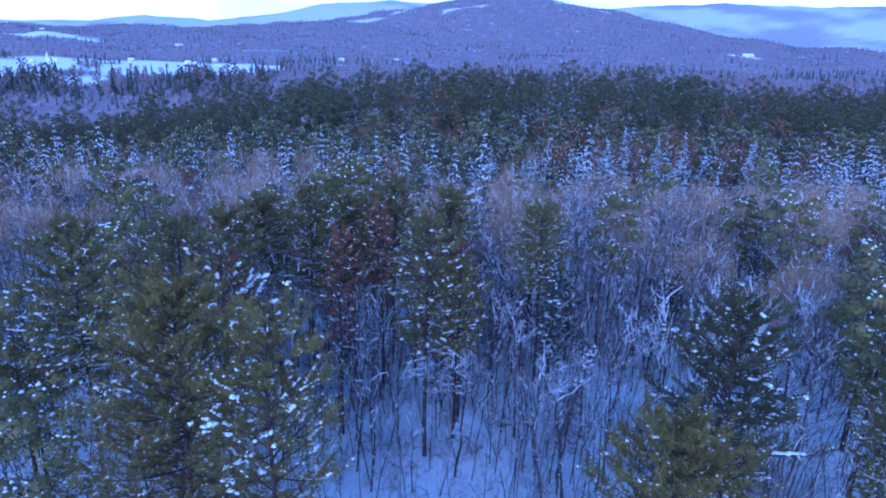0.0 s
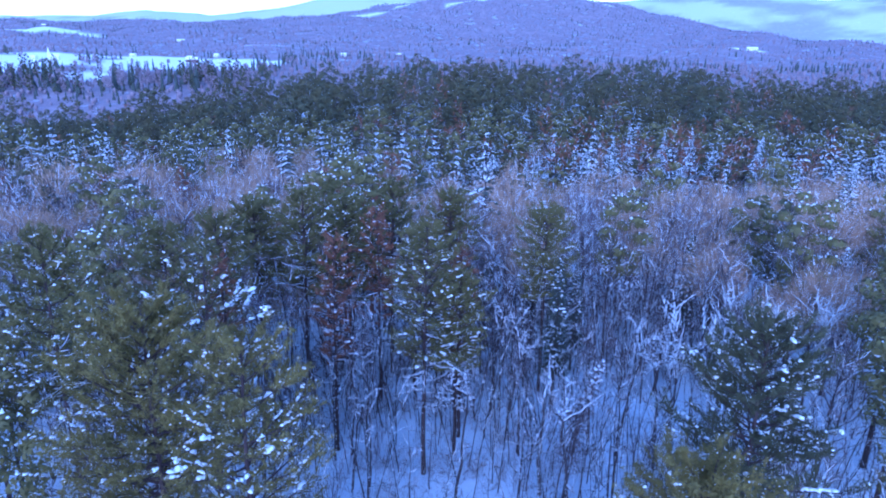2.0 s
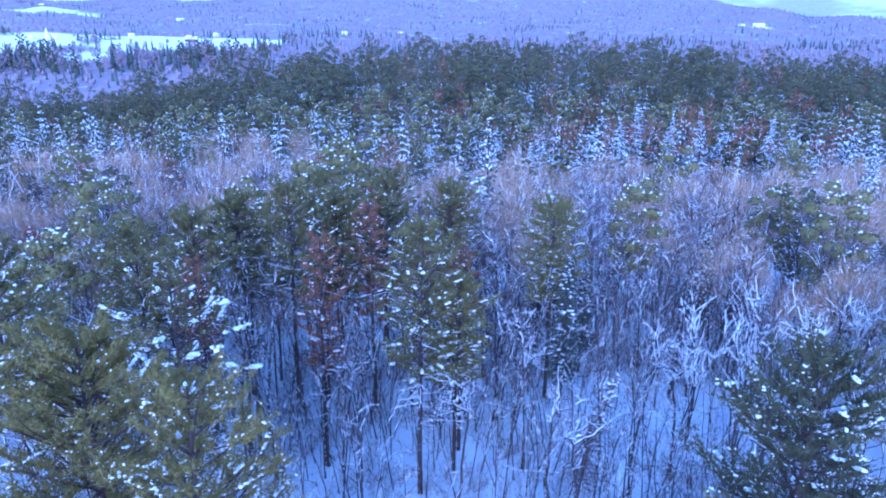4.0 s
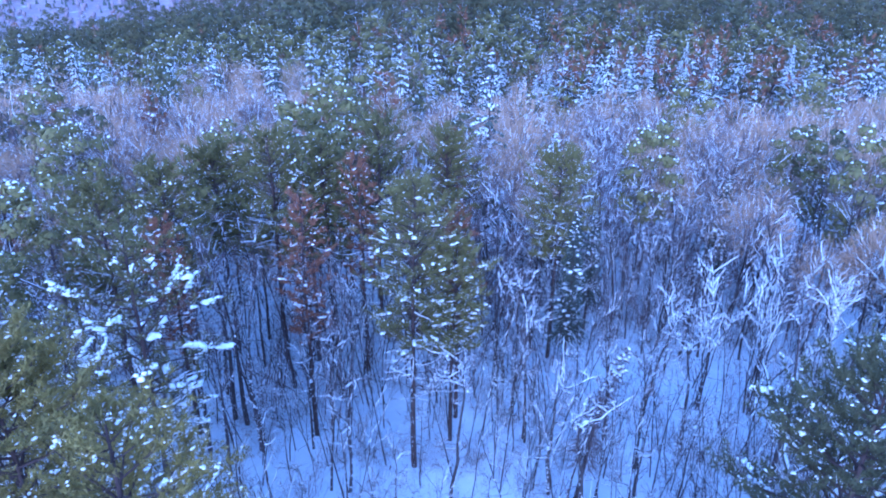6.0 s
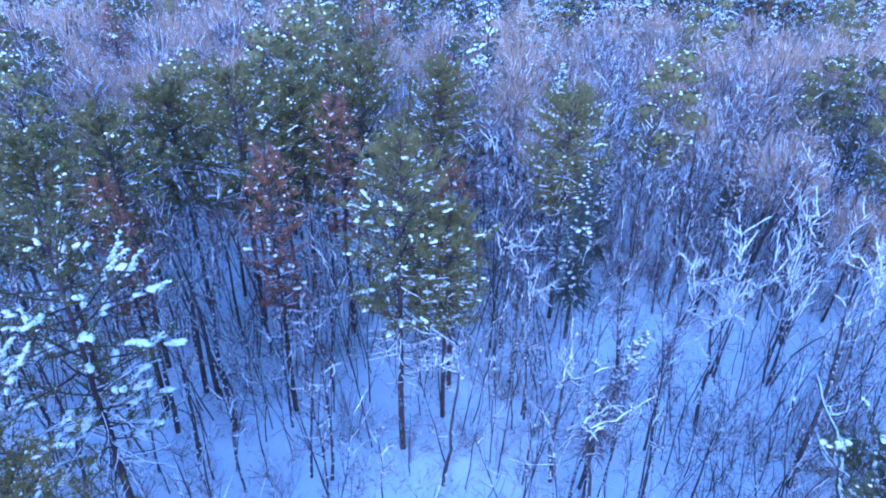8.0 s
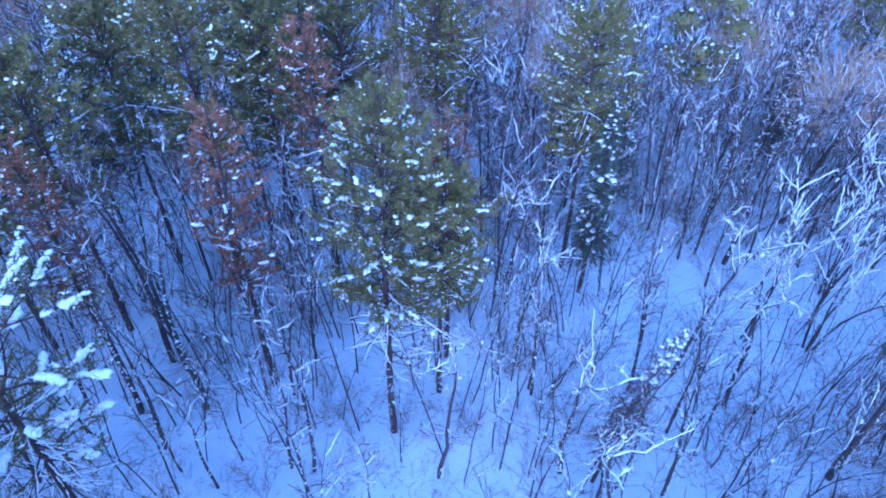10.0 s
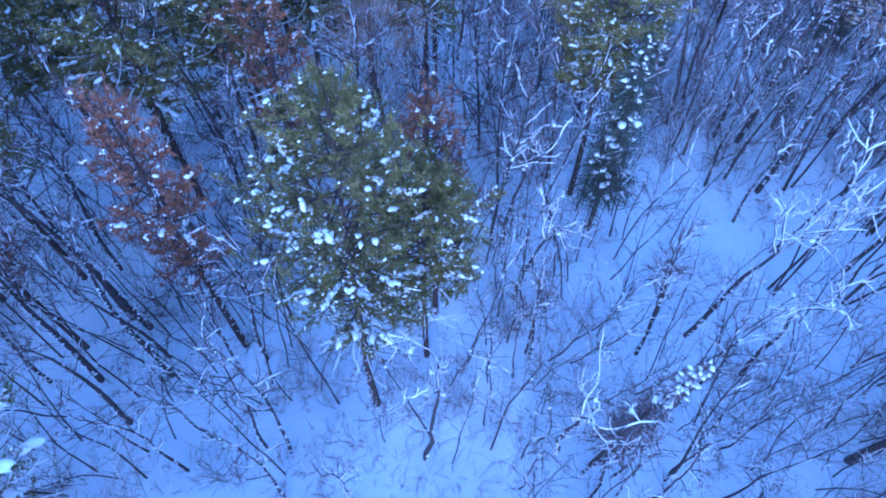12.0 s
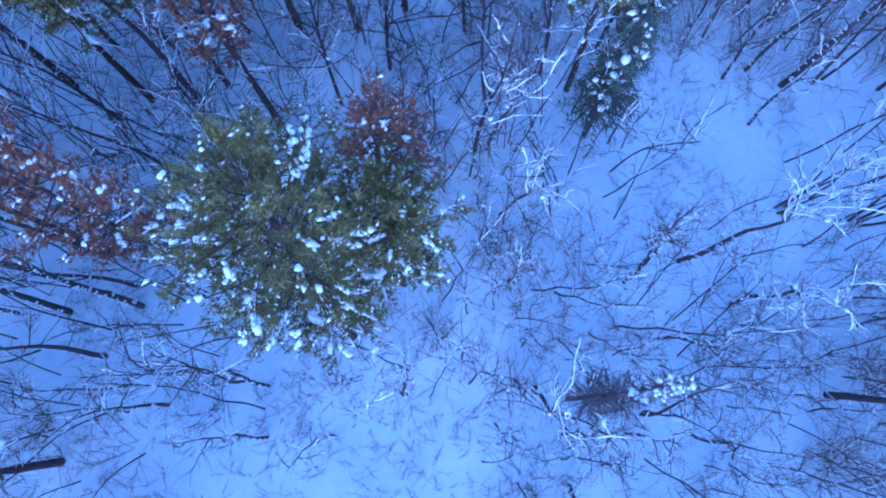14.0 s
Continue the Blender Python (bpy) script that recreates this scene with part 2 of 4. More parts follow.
def along(pts, s):
    q = s * (len(pts) - 1)
    i = min(int(q), len(pts) - 2)
    return pts[i] + (pts[i + 1] - pts[i]) * (q - i), unit(pts[i + 1] - pts[i])


# ---- ground ----
def smooth(a, b, x):
    t = np.clip((x - a) / (b - a), 0, 1)
    return t * t * (3 - 2 * t)


def height(x, y):
    """The lie of the land: level under the near trees, a slope, a low pine ridge, a valley, a hill and a far range."""
    x, y = np.asarray(x, float), np.asarray(y, float)
    a = x / np.maximum(y, 40.0)
    z = np.interp(y, (60, 82, 105, 130, 190, 270, 330, 420, 560, 890, 1340, 1500), (0, -2, -6, -9, -14, -9, -7, -22, -42, -24, -6, 2))
    z = z - 24 * smooth(0.0, -0.62, a) * smooth(120, 300, y) * (1 - smooth(500, 850, y))
    z = z - 5 * smooth(0.15, 0.6, a) * smooth(150, 320, y) * (1 - smooth(400, 700, y))
    ridge = np.interp(a, (-0.62, -0.35, -0.26, -0.145, -0.05, 0.03, 0.067, 0.17, 0.248, 0.366, 0.484, 0.62),
                      (14, 22, 28, 56, 86, 128, 133, 117, 82, 34, 1, -12))
    far = np.interp(a, (-0.62, -0.5, -0.42, -0.33, -0.25, -0.17, -0.08, 0.15, 0.27, 0.38, 0.5, 0.62), (35, 45, 82, 60, 95, 165, 190, 150, 190, 215, 205, 220))
    up = smooth(1400, 2200, y)
    z = z * (1 - up) + ridge * up
    back = smooth(2350, 2900, y)
    z = z * (1 - back) - 20 * back
    rear = smooth(3000, 4200, y)
    z = z * (1 - rear) + far * rear
    rough = smooth(500, 1500, y)
    z = z + rough * (5 * np.sin(x / 61 + y / 93) + 4 * np.sin(x / 37 - y / 71) + 2.5 * np.sin(x / 19 + y / 23)) * (1 - 0.5 * back)
    z = z + 0.10 * np.sin(x / 1.7 + 0.6 * np.sin(y / 2.3)) * np.sin(y / 2.1 + x / 5.0) + 0.06 * np.sin(x / 0.8 + y / 1.1) * np.sin(y / 0.7 - x / 1.9)
    return z


def z_at(x, y):
    return float(height(x, y))


# open fields and clearings: middle x, middle y, half width, half depth
CLEARINGS = [(-540, 850, 100, 100), (-430, 955, 190, 26), (-372, 890, 62, 85), (-262, 910, 55, 65), (-400, 770, 40, 28), (-840, 1440, 150, 60),
             (538, 1343, 60, 22), (-420, 1540, 10, 60), (-110, 2080, 60, 26), (-230, 1990, 55, 18), (40, 1900, 60, 16),
             (380, 2060, 90, 26), (-60, 1500, 30, 10), (-300, 1150, 30, 12), (120, 1250, 22, 10)]


def wooded(x, y):
    """1 where trees stand, 0 on fields and clearings, lowered far off for haze."""
    x, y = np.asarray(x, float), np.asarray(y, float)
    # snow streaks of the far range; the left is paled further for haze
    patchy = 0.5 + 0.3 * np.sin(x / 140 + 1.5 * np.sin(y / 210)) + 0.25 * np.sin(y / 90 + x / 310)
    patchy = patchy + 0.28 * np.sin(x / 47 + 2 * np.sin(y / 130)) * np.sin(y / 61 + x / 190) + 0.5 * smooth(0.12, -0.1, x / np.maximum(y, 40.0))
    w = smooth(330, 420, y) * (1 - smooth(2600, 3200, y) * np.clip(patchy, 0.3, 0.72))
    for cx, cy, rx, ry in CLEARINGS:
        d = np.sqrt(((x - cx) / rx) ** 2 + ((y - cy) / ry) ** 2) + 0.12 * np.sin(x / 17 + y / 9)
        w = w * smooth(0.9, 1.1, d)
    return w


def build_ground():
    rows = np.concatenate([np.linspace(-160, 10, 12), np.linspace(12, 70, 84), np.linspace(72, 340, 70),
                           np.geomspace(350, 4700, 150)])
    cols = np.linspace(-1, 1, 161)
    yy, uu = np.meshgrid(rows, cols, indexing="ij")
    xx = uu * np.abs(uu) ** 0.25 * (60 + 0.95 * np.maximum(yy, 30))
    zz = height(xx, yy)
    nr, nc = xx.shape
    idx = np.arange(nr * nc).reshape(nr, nc)
    quads = np.stack([idx[:-1, :-1], idx[:-1, 1:], idx[1:, 1:], idx[1:, :-1]], -1).reshape(-1, 4)
    me = bpy.data.meshes.new("ground")
    me.from_pydata(np.stack([xx, yy, zz], -1).reshape(-1, 3).tolist(), [], quads.tolist())
    me.materials.append(SNOW_GROUND)
    far = me.attributes.new("wooded", "FLOAT", "POINT")
    far.data.foreach_set("value", wooded(xx, yy).reshape(-1).astype(np.float32))
    open_land = me.attributes.new("field", "FLOAT", "POINT")
    open_land.data.foreach_set("value", ((1 - wooded(xx, yy)) * smooth(400, 500, yy)).reshape(-1).astype(np.float32))
    me.polygons.foreach_set("use_smooth", [True] * len(me.polygons))
    tagged(new("ground", me), "snow covered forest floor running out to distant hills", "ground", kind="structure")


build_ground()


# ---- trees ----
def pine_parts(h, r, base, branches, shoots, tufts, blades, size, seed, snow=1.0, sides=7, lod=0, lean=(0.0, 0.0), leaf=None, heap=1.0, pads=0.0):
    """White pine: straight bole, dead snags below, tiers of upswept limbs with tufts of needles and clots of snow."""
    random.seed(seed), np.random.seed(seed)
    trunk, wood, green, white = Mesh(), Mesh(), Mesh(), Mesh()
    n = 9
    tz = np.linspace(0, h * 0.985, n)
    bole = np.stack([np.cumsum(np.random.normal(0, 0.05, n)), np.cumsum(np.random.normal(0, 0.05, n)), tz], 1)
    bole[:, :2] += np.outer((tz / h) ** 1.4, lean) - bole[0, :2]
    r0 = 0.009 * h
    trunk.tube(bole, r0 * (1 - tz / h) ** 0.8 + 0.02, sides)
    for k in range(0 if lod else 70):
        p, _ = along(bole, random.uniform(0.02, 0.75))
        an = random.gauss(-2.2, 0.5)
        rr = r0 * (1 - p[2] / h) ** 0.8 + 0.015
        white.bead(p + np.array((math.cos(an) * rr, math.sin(an) * rr, 0)), random.uniform(0.02, 0.05))
    for k in range(int(branches * (0.0 if lod == 2 else 0.4 if lod else 0.75))):
        p, _ = along(bole, random.uniform(0.28, base + 0.2))
        an = random.uniform(0, 6.283)
        pts = limb(p, (math.cos(an), math.sin(an), random.uniform(-0.15, 0.25)), random.uniform(0.5, 0.75) * r, 3, 0.16, 0.02)
        rad = np.linspace(0.026, 0.007, 4)
        wood.tube(pts, rad, 3)
        if random.random() < 0.3 * snow:
            white.snow_strip(pts, rad, 1.1)
    for k in range(branches):
        s = base + (0.985 - base) * ((k + random.random()) / branches) ** 0.9
        q = (s - base) / (1 - base)
        length = r * (0.55 + 0.75 * q if q < 0.35 else 0.82 * (1.0 - ((q - 0.35) / 0.68) ** 2.6) + 0.1) * random.uniform(0.7, 1.2)
        length = max(length, 0.35)
        p, _ = along(bole, s)
        an = k * 2.4 + random.uniform(-0.5, 0.5)
        tilt = -0.05 + 0.75 * q * q
        pts = limb(p, (math.cos(an), math.sin(an), tilt), length, 4, 0.10, 0.09)
        rad = np.linspace(0.014 + 0.012 * length, 0.006, 5)
        if lod == 2:
            wood.needle(pts[0], pts[-1], 0.06)
            if random.random() < 0.3 * snow:
                white.needle(pts[1] + np.array((0, 0, 0.1)), pts[-1] + np.array((0, 0, 0.12)), 0.07)
        else:
            wood.tube(pts, rad, 3)
        if random.random() < 0.42 * snow and q < 0.8 and not lod:
            f0 = random.uniform(0.5, 0.9)
            for g in range(random.choice((2, 3, 4, 6, 8))):
                c, d = along(pts, min(1.0, f0 + 0.04 * g))
                white.lump(c + np.array((random.uniform(-0.05, 0.05), random.uniform(-0.05, 0.05), 0.1)), random.uniform(0.04, 0.11) * heap * (1.3 - 0.8 * q),
                           random.uniform(0.04, 0.08) * heap, math.atan2(d[1], d[0]) + random.uniform(-0.5, 0.5), random.uniform(1.0, 1.9))
            if random.random() < 0.35 and q < 0.5:
                white.snow_strip(pts[2:], rad[2:], 0.7)
        if pads and not lod and 0.05 < q < 0.7 and random.random() < pads:
            c0, d0 = along(pts, random.uniform(0.72, 0.95))
            white.pad(c0 + np.array((0, 0, 0.06)), d0, random.uniform(0.3, 0.75) * heap, random.uniform(0.07, 0.13) * heap)
        elif lod == 1 and random.random() < 0.5 * snow:
            white.snow_strip(pts[2:], rad[2:], 1.3)
        for j in range(max(3, int(shoots * min(1.0, 0.35 + length / r)))):
            f = random.uniform(0.12, 1.0) if not lod else random.uniform(0.3, 1.0)
            a, d = along(pts, f)
            side = np.array((-d[1], d[0], 0)) * random.choice((-1, 1))
            sd = unit(d * random.uniform(0.4, 1.0) + side * random.uniform(0.1, 1.0) + np.array((0, 0, random.uniform(0.0, 0.55))))
            ln = random.uniform(0.3, 0.75) * (0.5 + 0.24 * length)
            tip = a + sd * ln
            if not lod:
                wood.spike(a, tip, 0.012)
            for g in range(tufts):
                c = a + (tip - a) * ((g + 1.0) / tufts)
                for _ in range(blades):
                    e = unit(sd * 0.95 + np.random.normal(0, 0.62, 3) + np.array((0, 0, 0.25)))
                    green.needle(c, c + e * size * random.uniform(0.6, 1.3), size * 0.1)
            if not lod and blades > 9:
                for _ in range(blades):
                    e = unit(np.random.normal(0, 1.0, 3) + sd * 0.6 + np.array((0, 0, 0.5)))
                    c = tip + np.random.normal(0, 0.07, 3)
                    green.needle(c, c + e * size * random.uniform(0.8, 1.5), size * 0.11)
            if random.random() < 0.22 * snow * (0.6 if q > 0.8 else 1.0):
                rx = min(0.2, 0.034 / random.random() ** 0.43)
                if lod:
                    white.chip(tip + np.array((0, 0, 0.08)), rx * (1.5 if lod == 1 else 2.4))
                elif rx < 0.075:
                    white.bead(tip + np.array((0, 0, 0.06)), rx)
                else:
                    white.clot(tip + np.array((0, 0, 0.1)), rx, math.atan2(sd[1], sd[0]))
    return (("trunk", trunk, BARK_PINE), ("branchwork", wood, BARK_PINE), ("crown", green, leaf or NEEDLE), ("snow", white, SNOW))


def bare_parts(h, r0, seed, limbs=14, twigs=260, low=0.45, spread=0.30, steep=0.9, crook=0.10, snow=0.6, fork=0, lean=0.0,
               bark=None, twig=None, sides=6, sub=4, thick=1.0, lod=0, bushy=0.0, arm=0.75, load=1.0):
    """Leafless hardwood: crooked stem, ascending limbs, side branches and fine twigs, with snow along the limbs."""
    random.seed(seed), np.random.seed(seed)
    trunk, wood, fine, white = Mesh(), Mesh(), Mesh(), Mesh()
    n = 5 if lod else 8
    up = np.array((0, 0, 0.02 * thick))
    la = random.uniform(0, 6.283)
    stem = limb((0, 0, 0), (math.cos(la) * lean, math.sin(la) * lean, 1), h * (0.72 if fork else 1.0), n, crook * 0.5, 0.05)
    rad = r0 * np.linspace(1, 0.42 if fork else 0.08, n + 1)
    trunk.tube(stem, rad, sides)
    stems = [(stem, rad, 1.0)]
    if not lod:
        for k in range(int(6 * h)):
            s = random.uniform(0.03, 0.95)
            p, _ = along(stem, s)
            an, rr = random.gauss(-2.2, 0.8), r0 * (1 - 0.8 * s)
            white.bead(p + np.array((math.cos(an) * rr, math.sin(an) * rr, 0)), random.uniform(0.3, 0.75) * (rr + 0.015))
    for k in range(fork):
        an = la + k * 6.283 / max(fork, 1) + random.uniform(-0.4, 0.4)
        pts = limb(stem[-1], (math.cos(an) * arm, math.sin(an) * arm, 1), h * random.uniform(0.24, 0.36), 5, crook * 1.6, 0.06)
        rr = r0 * np.linspace(0.42, 0.1, 6)
        trunk.tube(pts, rr, 5)
        white.snow_strip(pts, np.maximum(rr, 0.02 * load), 1.15 * load, 0.22)
        stems.append((pts, rr, 0.55))
    for k in range(limbs):
        pts0, rr0, wgt = stems[0] if not fork or k % 3 == 0 else random.choice(stems[1:fork + 1])
        s = random.uniform(low, 0.97) if wgt == 1.0 else random.uniform(0.15, 0.95)
        p, d = along(pts0, s)
        an = random.uniform(0, 6.283)
        ln = h * spread * random.uniform(0.5, 1.1) * (1.15 - 0.75 * s) * (1.0 if wgt == 1.0 else 0.8)
        m = 2 if lod == 2 else 3 if lod else 6
        pts = limb(p, (math.cos(an), math.sin(an), steep * random.uniform(0.5, 1.4)), ln, m, crook * (1.5 if lod else 2.0), 0.05)
        rr = np.linspace(min(r0 * 0.4, 0.012 * ln + 0.012), 0.008 * thick, m + 1)
        white_limb = random.random() < snow
        if lod == 2:
            for q in range(m):
                wood.needle(pts[q], pts[q + 1], rr[q] * 1.5)
                if white_limb:
                    white.needle(pts[q] + up, pts[q + 1] + up, rr[q] * 1.3)
        else:
            wood.tube(pts, rr, 3 if lod else 4)
            if white_limb:
                white.snow_strip(pts, rr, load * random.uniform(0.8, 1.3) * (1.12 if snow > 0.75 else 1.0) if not lod else random.uniform(0.6, 1.0), 0.17 if not lod else 0.4)
                if not lod and random.random() < 0.6 * snow:
                    white.lump(along(pts, random.uniform(0.1, 0.9))[0] + up, random.uniform(0.04, 0.09), 0.05, random.uniform(0, 3), random.uniform(1, 2))
        stems.append((pts, rr, 0.3))
        for j in range(sub):
            a, d = along(pts, random.uniform(0.25, 0.95))
            e = unit(d + np.random.normal(0, 0.55, 3) + np.array((0, 0, 0.25)))
            white_sub = random.random() < snow * 0.7
            if lod:
                q = limb(a, e, ln * random.uniform(0.25, 0.55), 1, 0.1, 0.06)
                fine.needle(q[0], q[1], 0.012 * thick)
                if white_sub:
                    white.needle(q[0] + up, q[1] + up, 0.016 * thick)
            else:
                q = limb(a, e, ln * random.uniform(0.25, 0.5), 3, 0.22, 0.06)
                qr = (0.012 * thick, 0.01 * thick, 0.008 * thick, 0.005 * thick)
                fine.tube(q, qr, 3)
                if white_sub:
                    white.snow_strip(q, qr, 0.9 * load)
            stems.append((q, None, 0.2))
    small = [s for s in stems if s[2] < 0.5]
    for k in range(twigs):
        pts = random.choice(small)[0]
        a, d = along(pts, random.uniform(0.2, 1.0))
        e = a + unit(d + np.random.normal(0, 0.5 + bushy, 3) + np.array((0, 0, 0.45))) * random.uniform(0.25, 0.75) * (0.5 + 0.05 * h) * (1 - 0.45 * bushy)
        if lod:
            if random.random() < snow * 0.45:
                white.needle(a + up, e + up, 0.012 * thick)
            else:
                fine.needle(a, e, 0.011 * thick)
        else:
            fine.spike(a, e, 0.008 * thick)
            if random.random() < snow * 0.3:
                white.spike(a + up, a + (e - a) * 0.7 + up, 0.011)
    return (("trunk", trunk, bark or BARK_GREY), ("branchwork", wood, bark or BARK_GREY), ("crown", fine, twig or TWIG_GREY), ("snow", white, SNOW))


def haze_parts(h, r, seed, twigs, thick=1.0, snow=0.08, twig=None):
    """Leafless crown like a rounded cloud: limbs fanning from a bare stem, then very many fine twigs out to a domed edge."""
    random.seed(seed), np.random.seed(seed)
    trunk, wood, fine, white = Mesh(), Mesh(), Mesh(), Mesh()
    stem = limb((0, 0, 0), (0, 0, 1), h * 0.6, 4, 0.04, 0.05)
    trunk.tube(stem, np.linspace(0.012 * h, 0.006 * h, 5), 4)
    mid = np.array((0, 0, 0.66 * h))
    for k in range(16):
        a, _ = along(stem, random.uniform(0.45, 1.0))
        an, up = k * 2.4, random.uniform(0.3, 1.0)
        end = mid + np.array((math.cos(an) * r * 0.8 * math.sqrt(1.02 - up * up * 0.9), math.sin(an) * r * 0.8 * math.sqrt(1.02 - up * up * 0.9), up * 0.3 * h))
        for q0, q1 in ((0.0, 0.5), (0.5, 1.0)):
            p0, p1 = a + (end - a) * q0, a + (end - a) * q1
            wood.needle(p0, p1, 0.022 * thick)
            if random.random() < 2.5 * snow:
                white.needle(p0 + np.array((0, 0, 0.03)), p1 + np.array((0, 0, 0.03)), 0.02 * thick)
    for k in range(twigs):
        d = unit(np.random.normal(0, 1, 3) * np.array((1, 1, 0.8)) + np.array((0, 0, 0.35)))
        reach = random.uniform(0.35, 0.98) * (0.85 + 0.15 * math.sin(3 * math.atan2(d[1], d[0]) + seed))
        p = mid + d * reach * np.array((r, r, 0.34 * h if d[2] > 0 else 0.2 * h))
        e = p + unit(d + np.random.normal(0, 0.35, 3) + np.array((0, 0, 0.7))) * random.uniform(0.3, 0.85)
        if random.random() < snow:
            white.needle(p, e, 0.012 * thick)
        else:
            fine.needle(p, e, 0.011 * thick)
    return (("trunk", trunk, BARK_GREY), ("branchwork", wood, BARK_GREY), ("crown", fine, twig or TWIG_TAN), ("snow", white, SNOW))


def spruce_parts(h, r, seed, tiers=22, per=8, snow=0.8, lean=0.0, low=0.12, fine=4, cap=0.0, lod=0, slim=1.0):
    """Narrow spruce: drooping boughs in tiers, each a fringe of needle sprays with clots of snow."""
    random.seed(seed), np.random.seed(seed)
    wood, green, white = Mesh(), Mesh(), Mesh()
    wood.tube([(0, 0, 0), (lean * 0.3, 0, h * 0.5), (lean, 0, h)], (0.011 * h, 0.007 * h, 0.01), 6)
    for k in range(tiers):
        s = low + (0.99 - low) * (k / (tiers - 1.0))
        ln = r * ((1 - s) / (1 - low)) ** 0.7 + 0.12
        for j in range(per):
            an = j * 6.283 / per + k * 1.7 + random.uniform(-0.4, 0.4)
            l = ln * random.uniform(0.55, 1.2)
            c = c0 = np.array((lean * s * s, 0, h * s + random.uniform(-0.15, 0.15)))
            d = np.array((math.cos(an), math.sin(an), 0))
            mid = c + d * l * 0.55 + np.array((0, 0, -0.08 * l))
            tip = c + d * l + np.array((0, 0, -0.35 * l))
            sd = np.array((-d[1], d[0], 0))
            if not lod:
                wood.spike(c, tip, 0.012)
            for q in range(fine):
                a = c + (tip - c) * ((q + 0.7) / fine)
                for sg in (-1, 1):
                    e = (d * random.uniform(0.3, 0.7) + sd * sg * random.uniform(0.5, 1.0)) * (0.12 + l * 0.26) + np.array((0, 0, random.uniform(-0.2, 0.05) * l))
                    green.needle(a, a + e, (0.03 + 0.10 * l / fine) * slim)
            green.needle(mid, tip + d * 0.1, 0.05)
            if random.random() < snow and s >= cap:
                rx = 0.07 + 0.1 * l
                c = mid + (tip - mid) * random.uniform(-0.4, 0.6) + np.array((0, 0, 0.04))
                if lod:
                    for _ in range(7 if l > 0.8 else 4):
                        c = c0 + (tip - c0) * random.uniform(0.15, 1.0) + sd * random.uniform(-0.2, 0.2) * l + np.array((0, 0, 0.03))
                        e, wd = d * (0.05 + 0.1 * l) * random.uniform(0.6, 1.3), sd * (0.05 + 0.06 * l) * random.uniform(0.6, 1.3)
                        white.add([(c - e).tolist(), (c + wd).tolist(), (c + e - np.array((0, 0, 0.08 * l))).tolist(), (c - wd).tolist(), (c + np.array((0, 0, 0.07 + 0.05 * l))).tolist()],
                                  [(0, 1, 4), (1, 2, 4), (2, 3, 4), (3, 0, 4)])
                else:
                    white.lump(c, rx * random.uniform(0.5, 1.1), 0.05 + 0.035 * l, an, random.uniform(1.0, 1.8))
    return (("trunk", wood, BARK_PINE), ("crown", green, NEEDLE_SPRUCE), ("snow", white, SNOW))


def billow_parts(h, r, seed, billows=16, leaves=24, leaf=0.55, mat=None, snow=0.25, base=0.3):
    """A far pine: rounded crown of many billows of foliage over a straight bole, flecked with snow."""
    random.seed(seed), np.random.seed(seed)
    wood, green, white = Mesh(), Mesh(), Mesh()
    wood.needle(np.zeros(3), np.array((0, 0, 0.9 * h)), 0.012 * h)
    wood.needle(np.array((0, 0.1, 0)), np.array((0, 0, 0.9 * h)), 0.012 * h)
    mid, tall = h * (1 + base) / 2, h * (1 - base) / 2
    for k in range(billows):
        s = (k + 0.5) / billows
        zz = -0.85 + 1.75 * s
        out = math.sqrt(max(0.03, 1 - zz * zz)) * random.uniform(0.55, 1.0) * (0.85 if zz < -0.3 else 1.0)
        an = k * 2.4 + random.uniform(-0.4, 0.4)
        c = np.array((math.cos(an) * out * r, math.sin(an) * out * r, mid + zz * tall))
        rb = r * random.uniform(0.34, 0.52) * (1 - 0.35 * s)
        for j in range(leaves):
            d = unit(np.random.normal(0, 1, 3) + np.array((0, 0, 0.45)))
            p = c + d * rb * np.array((1.15, 1.15, 0.7)) * random.uniform(0.7, 1.05)
            u = unit(np.cross(d, np.random.normal(0, 1, 3)))
            w = np.cross(d, u)
            q = leaf * random.uniform(0.6, 1.3)
            green.add([(p + u * q).tolist(), (p - u * 0.5 * q + w * 0.8 * q).tolist(), (p - u * 0.5 * q - w * 0.8 * q).tolist()], [(0, 1, 2)])
            if random.random() < snow * 0.4 and d[2] > 0.1:
                white.chip(p + np.array((0, 0, 0.08)), random.uniform(0.06, 0.14) + 0.1 * leaf)
    return (("trunk", wood, BARK_PINE), ("crown", green, mat or NEEDLE_DARK), ("snow", white, SNOW))


